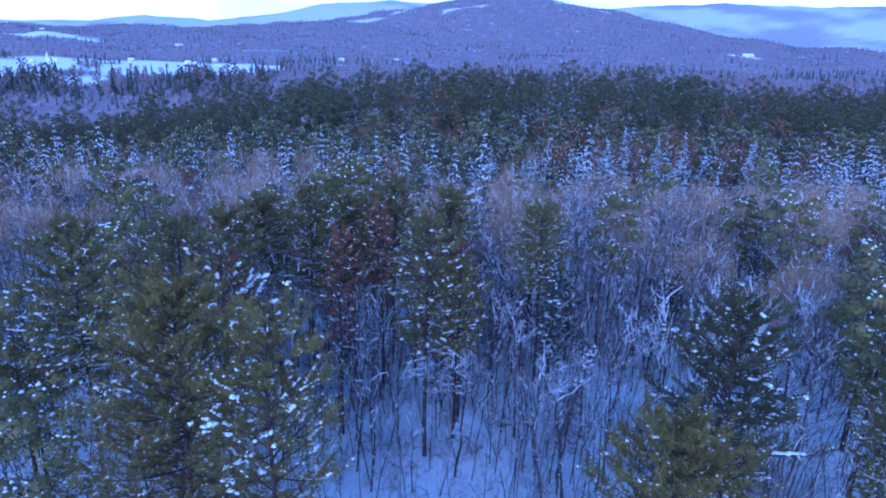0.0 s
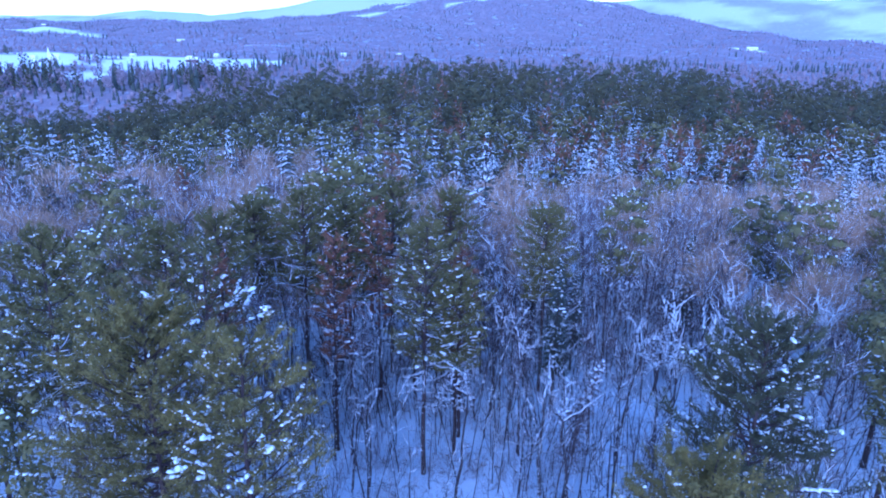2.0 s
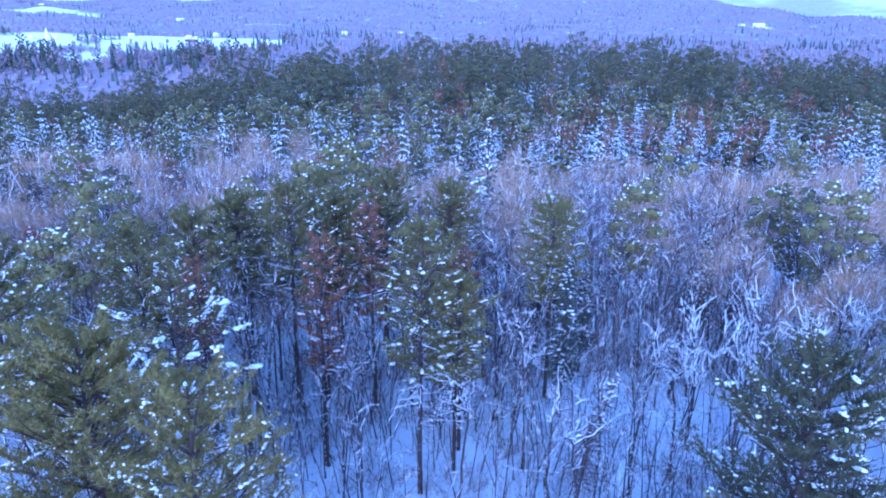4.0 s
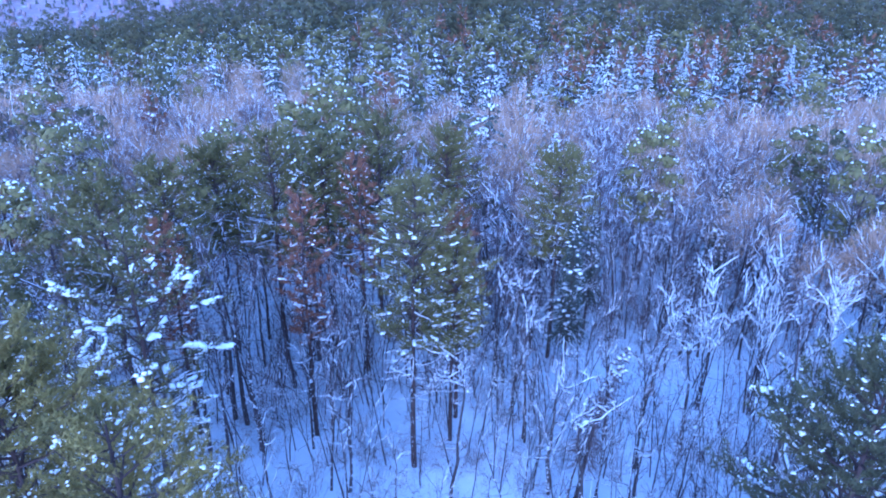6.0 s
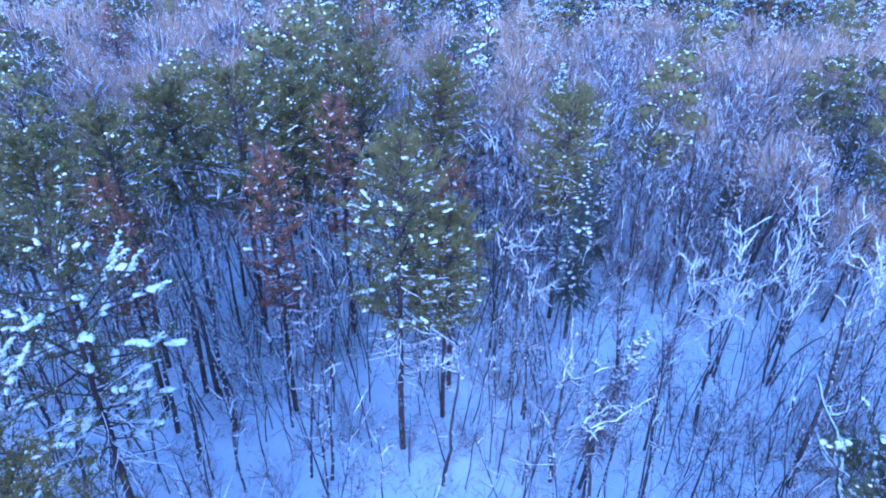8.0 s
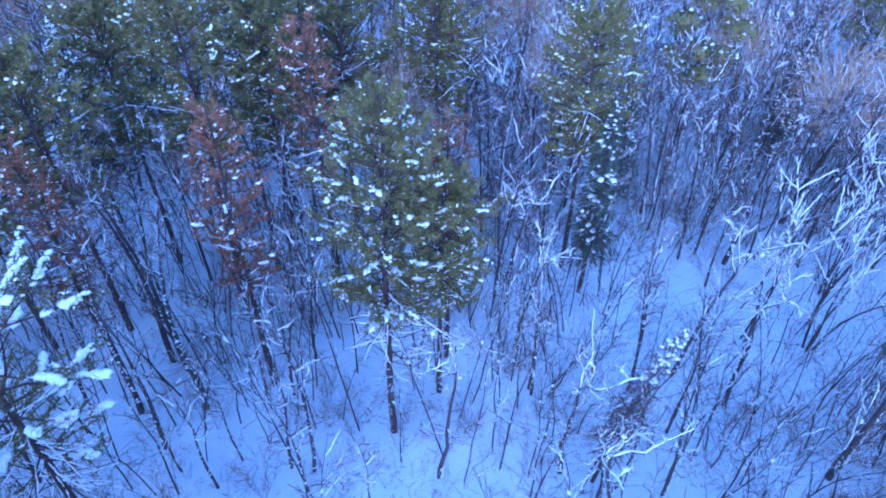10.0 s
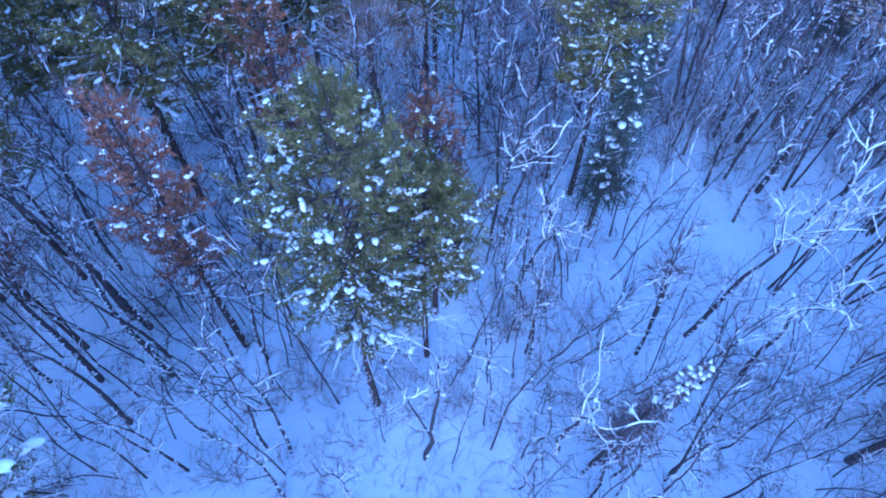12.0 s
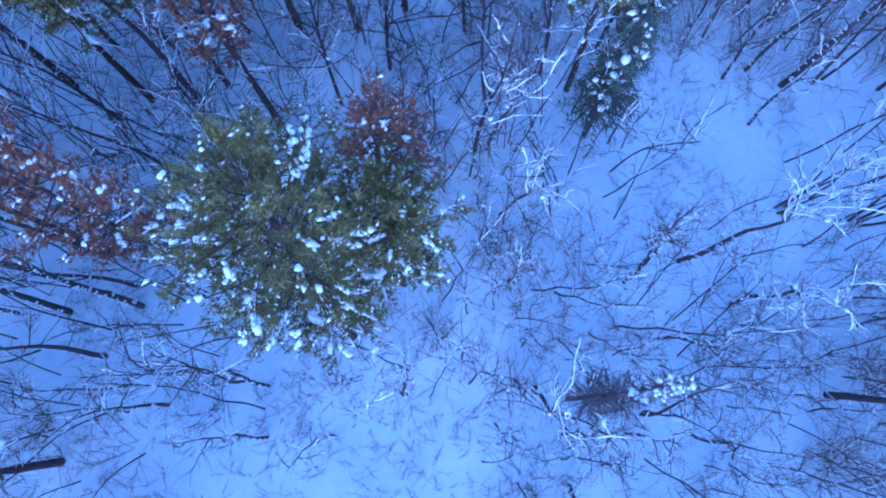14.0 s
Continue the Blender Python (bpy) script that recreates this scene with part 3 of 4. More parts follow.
class Kind:
    """A kind of tree: the first one planted is built, the rest are copies of it."""

    def __init__(self, name, label, group, parts):
        self.name, self.label, self.group = name, label, group
        self.meshes = [(n, m.data(n, mat, n in ("trunk", "branchwork", "snow"))) for n, m, mat in parts if m.n]
        self.first = None
        self.h = max(v[2] for n, m, _ in parts if n in ("trunk", "branchwork", "crown") for v in m.v)

    def plant(self, x, y, turn=0.0, size=1.0, tall=1.0, tip=0.0, label="", sink=0.08):
        m = pose(x, y, z_at(x, y) - sink, tip, 0, turn) @ Matrix.Diagonal((size, size, size * tall, 1))
        if self.first is None:
            ob = new(self.name)
            ob.empty_display_size = 0.5
            ob.matrix_basis = m
            tagged(ob, label or self.label, "bush" if "bush" in self.name else "tree", self.group)
            for n, me in self.meshes:
                part = new(n, me)
                part.parent = ob
                if n in ("snow", "crown", "branchwork"):
                    tagged(part, kind="stuff")
            self.first = ob
            return ob
        ob = copy_thing(self.first, m @ Matrix.Diagonal((*[1 / s for s in self.first.scale], 1)))
        tagged(ob, label or self.label)
        return ob


near_pines = [Kind("pine_tree", "tall green white pine with clots of snow on its limbs", "pines",
                   pine_parts(17.5, r, b, n, sh, 4, bl, 0.135, sd, sn, 7, 0, leaf=lf, heap=hp, pads=pd)) for r, b, n, sh, bl, sd, sn, lf, hp, pd in
              ((3.1, 0.30, 84, 13, 14, 11, 2.0, NEEDLE_GOLD, 1.0, 0.3), (3.9, 0.34, 62, 9, 13, 12, 2.4, NEEDLE, 1.7, 0.6),
               (4.3, 0.26, 130, 20, 16, 13, 1.0, NEEDLE_GOLD, 0.85, 0.05))]
near_pines.append(Kind("pine_tree", "leaning white pine, its bright green crown spotted with snow clots", "pines",
                       pine_parts(16.6, 3.0, 0.46, 84, 14, 4, 13, 0.14, 16, 1.6, 7, 0, (0.3, 2.0), NEEDLE, 1.3, 0.12)))
near_pines += [Kind("pine_tree", "green white pine with snow on its boughs", "pines", pine_parts(17.5, r, b, 62, 13, 3, 10, 0.24, sd, 2.8, 6, pads=0.2))
               for r, b, sd in ((3.4, 0.46, 14), (3.1, 0.5, 15))]
near_pines.append(Kind("pine_tree", "dark green pine with snow on its bare lower limbs", "pines",
                       pine_parts(17.5, 3.4, 0.4, 96, 18, 4, 14, 0.14, 17, 1.5, 7, 0, leaf=NEEDLE_DARK, heap=1.2, pads=0.16)))
rusty_pines = [Kind("pine_tree", "sparse pine with rust brown needles and snow on its boughs", "rusty pines",
                    tuple((n, m, NEEDLE_RUST if n == "crown" else mat)
                          for n, m, mat in pine_parts(15, 1.5, 0.42, 62, 7, 2, 9, 0.22, 31, 0.8, 5)))]
near_bare = [Kind("bare_tree", lab, "leafless trees", bare_parts(*a, **k)) for lab, a, k in (
    ("slender leafless tree with snow along its limbs", (10, 0.085, 41), dict(limbs=14, twigs=200, low=0.42, snow=0.32, crook=0.1, spread=0.2, steep=1.7)),
    ("dark leafless tree with fine grey twigs", (12, 0.1, 42), dict(limbs=15, twigs=220, low=0.5, snow=0.2, crook=0.09, spread=0.2, steep=1.6)),
    ("leaning leafless tree dusted with snow", (11, 0.09, 43), dict(limbs=14, twigs=200, low=0.38, snow=0.35, lean=0.08, crook=0.13, spread=0.22, steep=1.6)),
    ("thin leafless pole of a young tree", (9, 0.06, 44), dict(limbs=9, twigs=90, low=0.45, snow=0.3, spread=0.2)),
    ("thin crooked leafless young tree", (8, 0.065, 45), dict(crook=0.18, limbs=10, twigs=100, low=0.3, snow=0.4, spread=0.24, lean=0.1)),
    ("stout dark leafless tree with snow caught on its bark", (12, 0.15, 46), dict(limbs=14, twigs=220, low=0.52, snow=0.25, crook=0.1, sides=8, spread=0.22, steep=1.5)))]
fork_trees = [Kind("forked_tree", lab, "snowy forked trees", bare_parts(*a, **k)) for lab, a, k in (
    ("small forked tree thickly lined with snow", (9.3, 0.11, 51), dict(limbs=13, twigs=170, low=0.45, snow=1.0, fork=2, crook=0.2, spread=0.2, load=0.8, arm=0.7)),
    ("three forked birch with heavy snow on its limbs", (9.8, 0.12, 52),
     dict(limbs=20, twigs=260, low=0.45, snow=1.0, fork=3, crook=0.17, spread=0.24, bark=BARK_GREY, arm=0.55, load=0.8)),
    ("many stemmed birch plastered with snow", (10, 0.12, 53),
     dict(limbs=34, twigs=340, low=0.4, snow=0.9, fork=5, crook=0.14, spread=0.24, steep=2.4, bark=BARK_BIRCH, arm=0.3, load=0.85)))]


def shrub_parts(h, seed, stems, twigs, snow, thick=1.0, spread=0.45, lod=0):
    """A clump of thin stems and twigs, part of them lined with snow."""
    random.seed(seed), np.random.seed(seed)
    wood, white = Mesh(), Mesh()
    for k in range(stems):
        an = random.uniform(0, 6.283)
        pts = limb((random.uniform(-0.3, 0.3), random.uniform(-0.3, 0.3), 0), (math.cos(an) * spread, math.sin(an) * spread, 1), h * random.uniform(0.5, 1.0), 3, 0.14, 0.03)
        wood.tube(pts, np.linspace(0.016, 0.006, 4) * thick, 3)
        for j in range(twigs):
            a, d = along(pts, random.uniform(0.25, 1.0))
            e = a + unit(d + np.random.normal(0, 0.55, 3)) * h * random.uniform(0.1, 0.3)
            up = np.array((0, 0, 0.02))
            if lod:
                if random.random() < snow:
                    white.needle(a + up, e + up, 0.016 * thick)
                else:
                    wood.needle(a, e, 0.011 * thick)
                continue
            wood.spike(a, e, 0.007 * thick)
            if random.random() < snow:
                white.spike(a + up, e + up, 0.016 * thick)
        if random.random() < snow and lod:
            white.needle(pts[1] + np.array((0, 0, 0.02)), pts[2], 0.012 * thick)
        elif random.random() < snow:
            white.snow_strip(pts[1:], np.full(3, 0.012 * thick), 0.9)
    return (("stems", wood, TWIG_GREY), ("snow", white, SNOW))


def clump_parts(h, seed, stems, flare, snow=0.9, r0=0.05):
    """Several stems from one root, bare below, fanning out into snow lined branches above."""
    random.seed(seed), np.random.seed(seed)
    wood, fine, white = Mesh(), Mesh(), Mesh()
    for k in range(stems):
        an = k * 6.283 / stems + random.uniform(-0.4, 0.4)
        hh = h * random.uniform(0.8, 1.0)
        pts = limb((0.2 * math.cos(an), 0.2 * math.sin(an), 0), (flare * math.cos(an), flare * math.sin(an), 1), hh, 10, 0.085, 0.03)
        rad = r0 * np.linspace(1.0, 0.2, 11)
        wood.tube(pts, rad, 5)
        white.snow_strip(pts[5:], rad[5:], 0.85)
        for j in range(15):
            a, d = along(pts, random.uniform(0.4, 1.0))
            q = limb(a, unit(d + np.random.normal(0, 0.45, 3) + np.array((0, 0, 0.2))), h * random.uniform(0.07, 0.2), 4, 0.22, 0.08)
            rr = np.linspace(0.017, 0.006, 5)
            wood.tube(q, rr, 3)
            if random.random() < snow:
                white.snow_strip(q, rr, random.uniform(0.8, 1.5))
            for g in range(6):
                b, e = along(q, random.uniform(0.2, 1.0))
                f = b + unit(e + np.random.normal(0, 0.55, 3)) * random.uniform(0.2, 0.6)
                fine.spike(b, f, 0.008)
                if random.random() < 0.4:
                    white.spike(b + np.array((0, 0, 0.015)), f, 0.014)
    return (("trunk", wood, BARK_GREY), ("crown", fine, TWIG_GREY), ("snow", white, SNOW))


def bush_parts(h, seed, stems=16, twigs=46, snow=0.2):
    random.seed(seed), np.random.seed(seed)
    (_, wood, mat), (_, white, snowy) = shrub_parts(h, seed, stems, twigs, snow, 0.9, 0.7, 1)
    return (("crown", wood, mat), ("snow", white, snowy))


clumps = [Kind("clump_birch", "clump of dark stems fanning into snowy branches", "snowy forked trees", clump_parts(10, 56, 5, 0.08)),
          Kind("clump_birch", "upright white plastered stems from one root", "snowy forked trees", clump_parts(9.3, 57, 4, 0.12, 1.0, 0.065))]
spruces = [Kind("spruce_tree", "narrow dark spruce capped with snow", "spruces", spruce_parts(11, 1.15, 61, 30, 10, 0.3, 0.0, 0.25, 8, 0.3, 0, 0.5)),
           Kind("spruce_tree", "small leaning conifer with a snowy top", "spruces", tuple((n, m, TWIG_GREY if n == "crown" else mat) for n, m, mat in spruce_parts(8.9, 0.85, 62, 24, 8, 0.7, 1.9, 0.3, 7, 0.74, 0, 0.28)))]
mid_trees = dict(
    pine=[Kind("pine_tree", "dark green pine flecked with fresh snow", "pines",
               billow_parts(15, r, sd, 24, 130, 0.15, NEEDLE, 0.13, b)) for r, b, sd in ((2.7, 0.36, 21), (2.3, 0.4, 22))],
    tan=[Kind("bare_tree", "leafless tree with a tan haze of fine twigs", "leafless trees",
              haze_parts(h, r, sd, 2300, 1.5))
         for h, r, sd in ((12.5, 3.2, 71), (11, 2.7, 72))],
    grey=[Kind("bare_tree", "leafless grey tree lightly lined with snow", "leafless trees",
               bare_parts(h, 0.08, sd, limbs=24, twigs=900, low=0.12, spread=0.30, snow=0.24, sides=4, sub=5, thick=1.1, lod=1, bushy=0.4)) for h, sd in ((12, 73), (10, 74))],
    snowy=[Kind("bare_tree", "leafless tree with every limb white with snow", "leafless trees",
                bare_parts(h, 0.08, sd, limbs=22, twigs=760, low=0.15, spread=0.32, snow=0.48, crook=0.16, sides=4, sub=6, thick=1.1, lod=1, bushy=0.4)) for h, sd in ((11, 75), (9, 76))],
    spruce=[Kind("spruce_tree", "pointed spruce weighed down with snow", "spruces", spruce_parts(h, r, sd, 24, 9, 0.75, 0.0, 0.1, 3, 0.0, 1, 1.2)) for h, r, sd in ((12, 2.0, 77), (14, 2.3, 78))],
    white=[Kind("spruce_tree", "pointed spruce almost white with snow", "spruces", spruce_parts(h, r, sd, 30, 11, 0.9, 0.0, 0.06, 3, 0.0, 1, 2.2)) for h, r, sd in ((13, 2.3, 81), (15, 2.5, 82))],
    rust=[Kind("pine_tree", "sparse pine with rust brown needles", "rusty pines",
               tuple((n, m, NEEDLE_RUST if n == "crown" else mat) for n, m, mat in pine_parts(13, 1.6, 0.3, 34, 5, 2, 5, 0.45, 79, 0.9, 4, 1)))])

random.seed(5)
# pines: x, y, height, kind
PINES = [(-0.9, 38.9, 16.7, 3), (-11.8, 33.9, 16.6, 1), (-10.0, 23.9, 17.6, 2), (-5.8, 20.9, 18.0, 0), (11.2, 24.0, 17.4, 6),
         (7.7, 19.0, 15.2, 2), (-19.0, 33.3, 17.0, 4), (-14.3, 44.3, 15.1, 5), (-9.9, 48.6, 15.8, 4),
         (-6.8, 49.4, 14.9, 5), (-3.9, 52.0, 15.8, 4), (0.6, 53.0, 14.8, 5), (7.5, 49.4, 14.7, 5), (-17.6, 43.2, 14.8, 4), (-13.3, 49.2, 15.0, 5), (1.0, 41.0, 12.5, 5), (23.5, 31.5, 11.5, 4), (20.8, 27.5, 10.5, 5), (-13.6, 30.6, 14.0, 1)]
taken = []
for x, y, h, k in PINES:
    near_pines[k].plant(x, y, 0 if k == 3 else random.uniform(0, 360), h / 17.5)
    taken.append((x, y))
for x, y, h in ((-6.6, 41.3, 15.0), (1.3, 43.0, 13.6), (-4.4, 47.6, 15.0), (0.9, 56.0, 14.0), (-13.2, 41.0, 13.5)):
    rusty_pines[0].plant(x, y, random.uniform(0, 360), h / 15)
    taken.append((x, y))
# leafless trees with a place of their own: x, y, height, kind
BARE = [(-9.4, 39.9, 12, 5), (-9.7, 40.7, 11, 1), (-4.1, 36.9, 11, 2), (-12.2, 39.6, 12, 5), (-10.6, 37.9, 10, 5), (-14.3, 39.5, 11, 1),
        (-7.2, 37.4, 8, 3), (-5.6, 40.7, 11, 1), (-4.9, 42.7, 10, 1), (-6.6, 40.2, 10, 1), (-5.1, 37.1, 10, 2), (-10.8, 42.0, 13, 5), (-11.6, 42.4, 13, 5),
        (5.2, 40.9, 9, 0), (6.9, 36.2, 9, 1), (11.0, 39.1, 10, 1), (8.2, 36.3, 8, 2), (9.7, 41.3, 10, 0), (10.2, 36.2, 10, 1),
        (-9.6, 36.8, 8, 3), (-7.9, 36.1, 9, 4), (-4.0, 35.0, 9, 2), (-1.5, 35.1, 7, 4), (-0.5, 37.4, 6, 3)]
BARE += [(-7.8, 48.6, 13, 5), (-12.8, 44.8, 13, 1), (-8.8, 45.5, 12, 1), (-6.9, 51.6, 13, 5), (-6.1, 51.8, 13, 1), (-11.2, 47.7, 12, 1),  (3.7, 46.6, 12, 0),
         (6.4, 50.1, 12, 1), (12.7, 53.9, 12, 1), (12.8, 52.4, 10, 3), (13.3, 51.9, 10, 3), (15.0, 53.1, 11, 0), (14.0, 50.0, 11, 3)]
BARE += [(15.0, 50.4, 12, 1), (16.1, 52.8, 13, 5), (18.1, 53.8, 13, 5), (16.5, 49.8, 12, 5), (17.8, 49.9, 11, 2), (18.2, 50.1, 10, 3),
         (15.0, 48.0, 9, 4), (9.8, 41.5, 10, 0), (10.3, 36.3, 8, 4), (8.3, 35.6, 7, 3), (7.2, 35.4, 9, 2), (9.6, 35.5, 8, 4)]
BARE += [(5.1, 41.2, 8, 4), (4.5, 40.1, 7, 3), (12.1, 35.5, 8, 4), (17.3, 37.1, 13, 5), (17.0, 29.0, 10, 1), (18.4, 31.0, 11, 1), (16.2, 30.4, 9, 0), (19.0, 28.0, 10, 2), (19.5, 45.5, 12, 1)]
for x, y, h, k in BARE:
    near_bare[k].plant(x, y, random.uniform(0, 360), h / near_bare[k].h)
    taken.append((x, y))
for x, y, h, k, turn in ((6.1, 37.1, 9.3, 0, 20), (1.1, 36.8, 8.9, 0, 170), (4.3, 46.6, 9.0, 0, 70), (11.9, 42.2, 10.0, 1, 40),
                         (13.9, 40.5, 9.8, 1, 250), (7.2, 33.6, 9.5, 0, 300), (12.4, 29.3, 13.3, 0, 40), (22.3, 43.4, 11.0, 2, 120),
                         (24.5, 45.5, 11.0, 2, 200), (4.6, 43.6, 8.5, 1, 10)):
    fork_trees[k].plant(x, y, turn, h / fork_trees[k].h)
    taken.append((x, y))
clumps[0].plant(16.0, 44.4, 10, 1.0)
clumps[1].plant(18.9, 43.9, 60, 1.0)
clumps[0].plant(21.0, 47.5, 100, 1.0)
taken += [(16.0, 44.4), (18.9, 43.9), (21.0, 47.5)]
spruces[0].plant(8.2, 47.4, 30, 1.05)
spruces[1].plant(7.4, 36.7, 20, 1.0)
spruces[0].plant(20.8, 57.6, 90, 0.95)
spruces[0].plant(10.6, 53.3, 10, 0.85)
taken += [(8.2, 47.4), (7.4, 36.7), (20.8, 57.6), (10.6, 53.3)]


# ---- the woods behind: what kind stands where ----
def clump(x, y, s, k):
    return noise.noise(Vector((x / s, y / s, k)))


def kind_at(x, y):
    a, u = x / max(y, 20.0), random.random()
    c = clump(x, y, 16.0, 3.1)
    if y < 62:
        if x < -2:
            return "pine" if u < 0.07 else "rust" if u < 0.14 else "tan" if u < 0.24 else "grey" if u < 0.84 else "snowy"
        return "grey" if u < 0.62 else "snowy" if u < 0.8 else "tan" if u < 0.95 else "spruce"
    if y < 108:
        if c > 0.02:
            return "tan" if u < 0.85 else "grey"
        if x < 0:
            return "pine" if u < 0.2 else "tan" if u < 0.58 else "snowy" if u < 0.7 else "grey" if u < 0.96 else "rust"
        return "snowy" if u < 0.27 else "grey" if u < 0.57 else "tan" if u < 0.84 else "pine" if u < 0.93 else "spruce"
    if y < 165:
        if a > 0.02:
            return "spruce" if u < 0.25 else "snowy" if u < 0.42 else "grey" if u < 0.68 else "tan" if u < 0.76 else "pine" if u < 0.92 else "rust"
        return "tan" if c > 0.12 and u < 0.6 else "pine" if u < 0.3 else "snowy" if u < 0.58 else "grey" if u < 0.78 else "spruce"
    if a > -0.12:
        return "pine" if u < 0.4 else "grey" if u < 0.68 else "rust" if u < 0.85 else "tan" if u < 0.96 else "spruce"
    return "pine" if u < 0.5 else "spruce" if u < 0.6 else "rust" if u < 0.65 else "grey" if u < 0.88 else "snowy"


def spread_out(y0, y1, gap, edge, used, tries):
    """Random places, no two nearer than gap."""
    cell, out = {}, []
    for p in used:
        cell.setdefault((int(p[0] // gap), int(p[1] // gap)), []).append(p)
    for _ in range(tries):
        y = math.sqrt(random.uniform(y0 * y0, y1 * y1))
        x = random.uniform(-1, 1) * (0.62 * y + edge)
        i, j = int(x // gap), int(y // gap)
        if all((x - q[0]) ** 2 + (y - q[1]) ** 2 > gap * gap for a in (-1, 0, 1) for b in (-1, 0, 1) for q in cell.get((i + a, j + b), ())):
            cell.setdefault((i, j), []).append((x, y))
            out.append((x, y))
    return out


# trees of the slope that stand out by themselves: x, y, size
STANDING = dict(
    tan=[(-32.4, 122, 1.2), (-35.3, 105.8, 1.2), (-23.2, 78.8, 1.1), (-7.0, 91.8, 1.1), (5.6, 90.3, 1.1), (7.3, 82, 1.05), (19.1, 73.7, 1.05),
         (24.3, 76.1, 1.1), (34.5, 75.7, 1.15), (36.7, 65.1, 1.0), (-27.7, 68.4, 1.0), (-25.0, 124, 1.2), (-2.6, 74.4, 0.95), (-14.0, 84.0, 1.0)],
    white=[(21.1, 139, 1.1), (11.0, 111, 1.0), (12.6, 110, 0.9), (10.3, 150, 1.0), (45.8, 148, 1.1), (40.7, 156, 1.2), (25.5, 127.7, 1.1), (38.0, 112.6, 1.0),
            (72.0, 160, 1.2), (55.0, 158, 1.15), (48.4, 83.5, 0.95), (-20.1, 56.9, 0.8), (16.0, 121, 1.0), (31.0, 131, 1.1), (57.0, 128, 1.1)],
    pine=[(-10.7, 76.8, 1.0), (28.7, 54.4, 1.0), (15.1, 58.1, 0.95), (-14.7, 104.7, 1.0), (-20.0, 192.0, 1.35), (-33.0, 66.0, 1.0), (44.0, 92.0, 1.0)],
    rust=[(-35.4, 72.0, 0.95), (-6.6, 61.6, 0.95), (0.3, 64.0, 0.95), (-30.5, 80.5, 0.95)])
random.seed(55)
for kind in STANDING:
    for x, y, size in STANDING[kind]:
        random.choice(mid_trees[kind]).plant(x, y, random.uniform(0, 360), size)
        taken.append((x, y))
bushes = [Kind("leafless_bush", "dense dark leafless bush dusted with snow", "bushes", bush_parts(3.2, 58))]
for x, y, size in ((18.8, 38.0, 1.1), (17.2, 34.3, 1.0), (4.2, 42.4, 0.75), (20.3, 39.6, 1.0), (-12.8, 35.4, 0.9), (2.2, 39.2, 0.6), (21.0, 30.0, 1.5), (22.5, 29.0, 1.4), (19.2, 29.0, 1.3)):
    bushes[0].plant(x, y, random.uniform(0, 360), size)

random.seed(77)
for x, y in spread_out(46, 65, 2.2, 10, taken, 6000):
    if 9 < x < 19 and y < 49.5:
        continue
    k = random.choice(mid_trees[kind_at(x, y)])
    k.plant(x, y, random.uniform(0, 360), random.uniform(0.8, 1.15), random.uniform(0.9, 1.1), random.uniform(-3, 3))
# beside the flight, where the frames only brush the crowns
for x, y in spread_out(24, 46, 3.0, 12, taken, 900):
    if abs(x) < 14.5 + (y - 24) * 0.35 and not (x < -12.5):
        continue
    k = random.choice(mid_trees[random.choice(("grey", "grey", "snowy", "pine"))])
    k.plant(x, y, random.uniform(0, 360), random.uniform(0.8, 1.1))


# ---- woods too many to count, in one mesh for each belt ----
def soup(parts):
    """Vertices, triangles and material numbers of a tree's parts."""
    vs, ts, ms, k = [], [], [], 0
    for i, (_, m, _) in enumerate(parts):
        if not m.n:
            continue
        tri = []
        for f in m.f:
            tri.append((f[0], f[1], f[2]))
            if len(f) == 4:
                tri.append((f[0], f[2], f[3]))
        vs.append(np.array(m.v))
        ts.append(np.array(tri) + k)
        ms.append(np.full(len(tri), i))
        k += m.n
    return np.concatenate(vs), np.concatenate(ts), np.concatenate(ms), [p[2] for p in parts]


def belt(name, label, soups, places):
    """One mesh of many trees; places: soup number, x, y, turn, size, tall."""
    mats, vs, ts, ms, k = [], [], [], [], 0
    for s in soups:
        for m in s[3]:
            if m not in mats:
                mats.append(m)
    for i, x, y, turn, size, tall in places:
        v, t, m, own = soups[i]
        c, sn = math.cos(turn) * size, math.sin(turn) * size
        z = z_at(x, y)
        vs.append(np.stack([v[:, 0] * c - v[:, 1] * sn + x, v[:, 0] * sn + v[:, 1] * c + y, v[:, 2] * size * tall + z - 0.1], 1))
        ts.append(t + k)
        ms.append(np.array([mats.index(q) for q in own])[m])
        k += len(v)
    v, t, m = np.concatenate(vs), np.concatenate(ts), np.concatenate(ms)
    me = bpy.data.meshes.new(name)
    me.vertices.add(len(v))
    me.vertices.foreach_set("co", v.astype(np.float32).ravel())
    me.loops.add(3 * len(t))
    me.loops.foreach_set("vertex_index", t.astype(np.int32).ravel())
    me.polygons.add(len(t))
    me.polygons.foreach_set("loop_start", np.arange(0, 3 * len(t), 3, dtype=np.int32))
    me.polygons.foreach_set("material_index", m.astype(np.int32))
    for q in mats:
        me.materials.append(q)
    me.update(calc_edges=True)
    tagged(new(name, me), label, "woods", kind="stuff")


def rust(parts):
    return tuple((n, m, NEEDLE_RUST if n == "crown" else mat) for n, m, mat in parts)


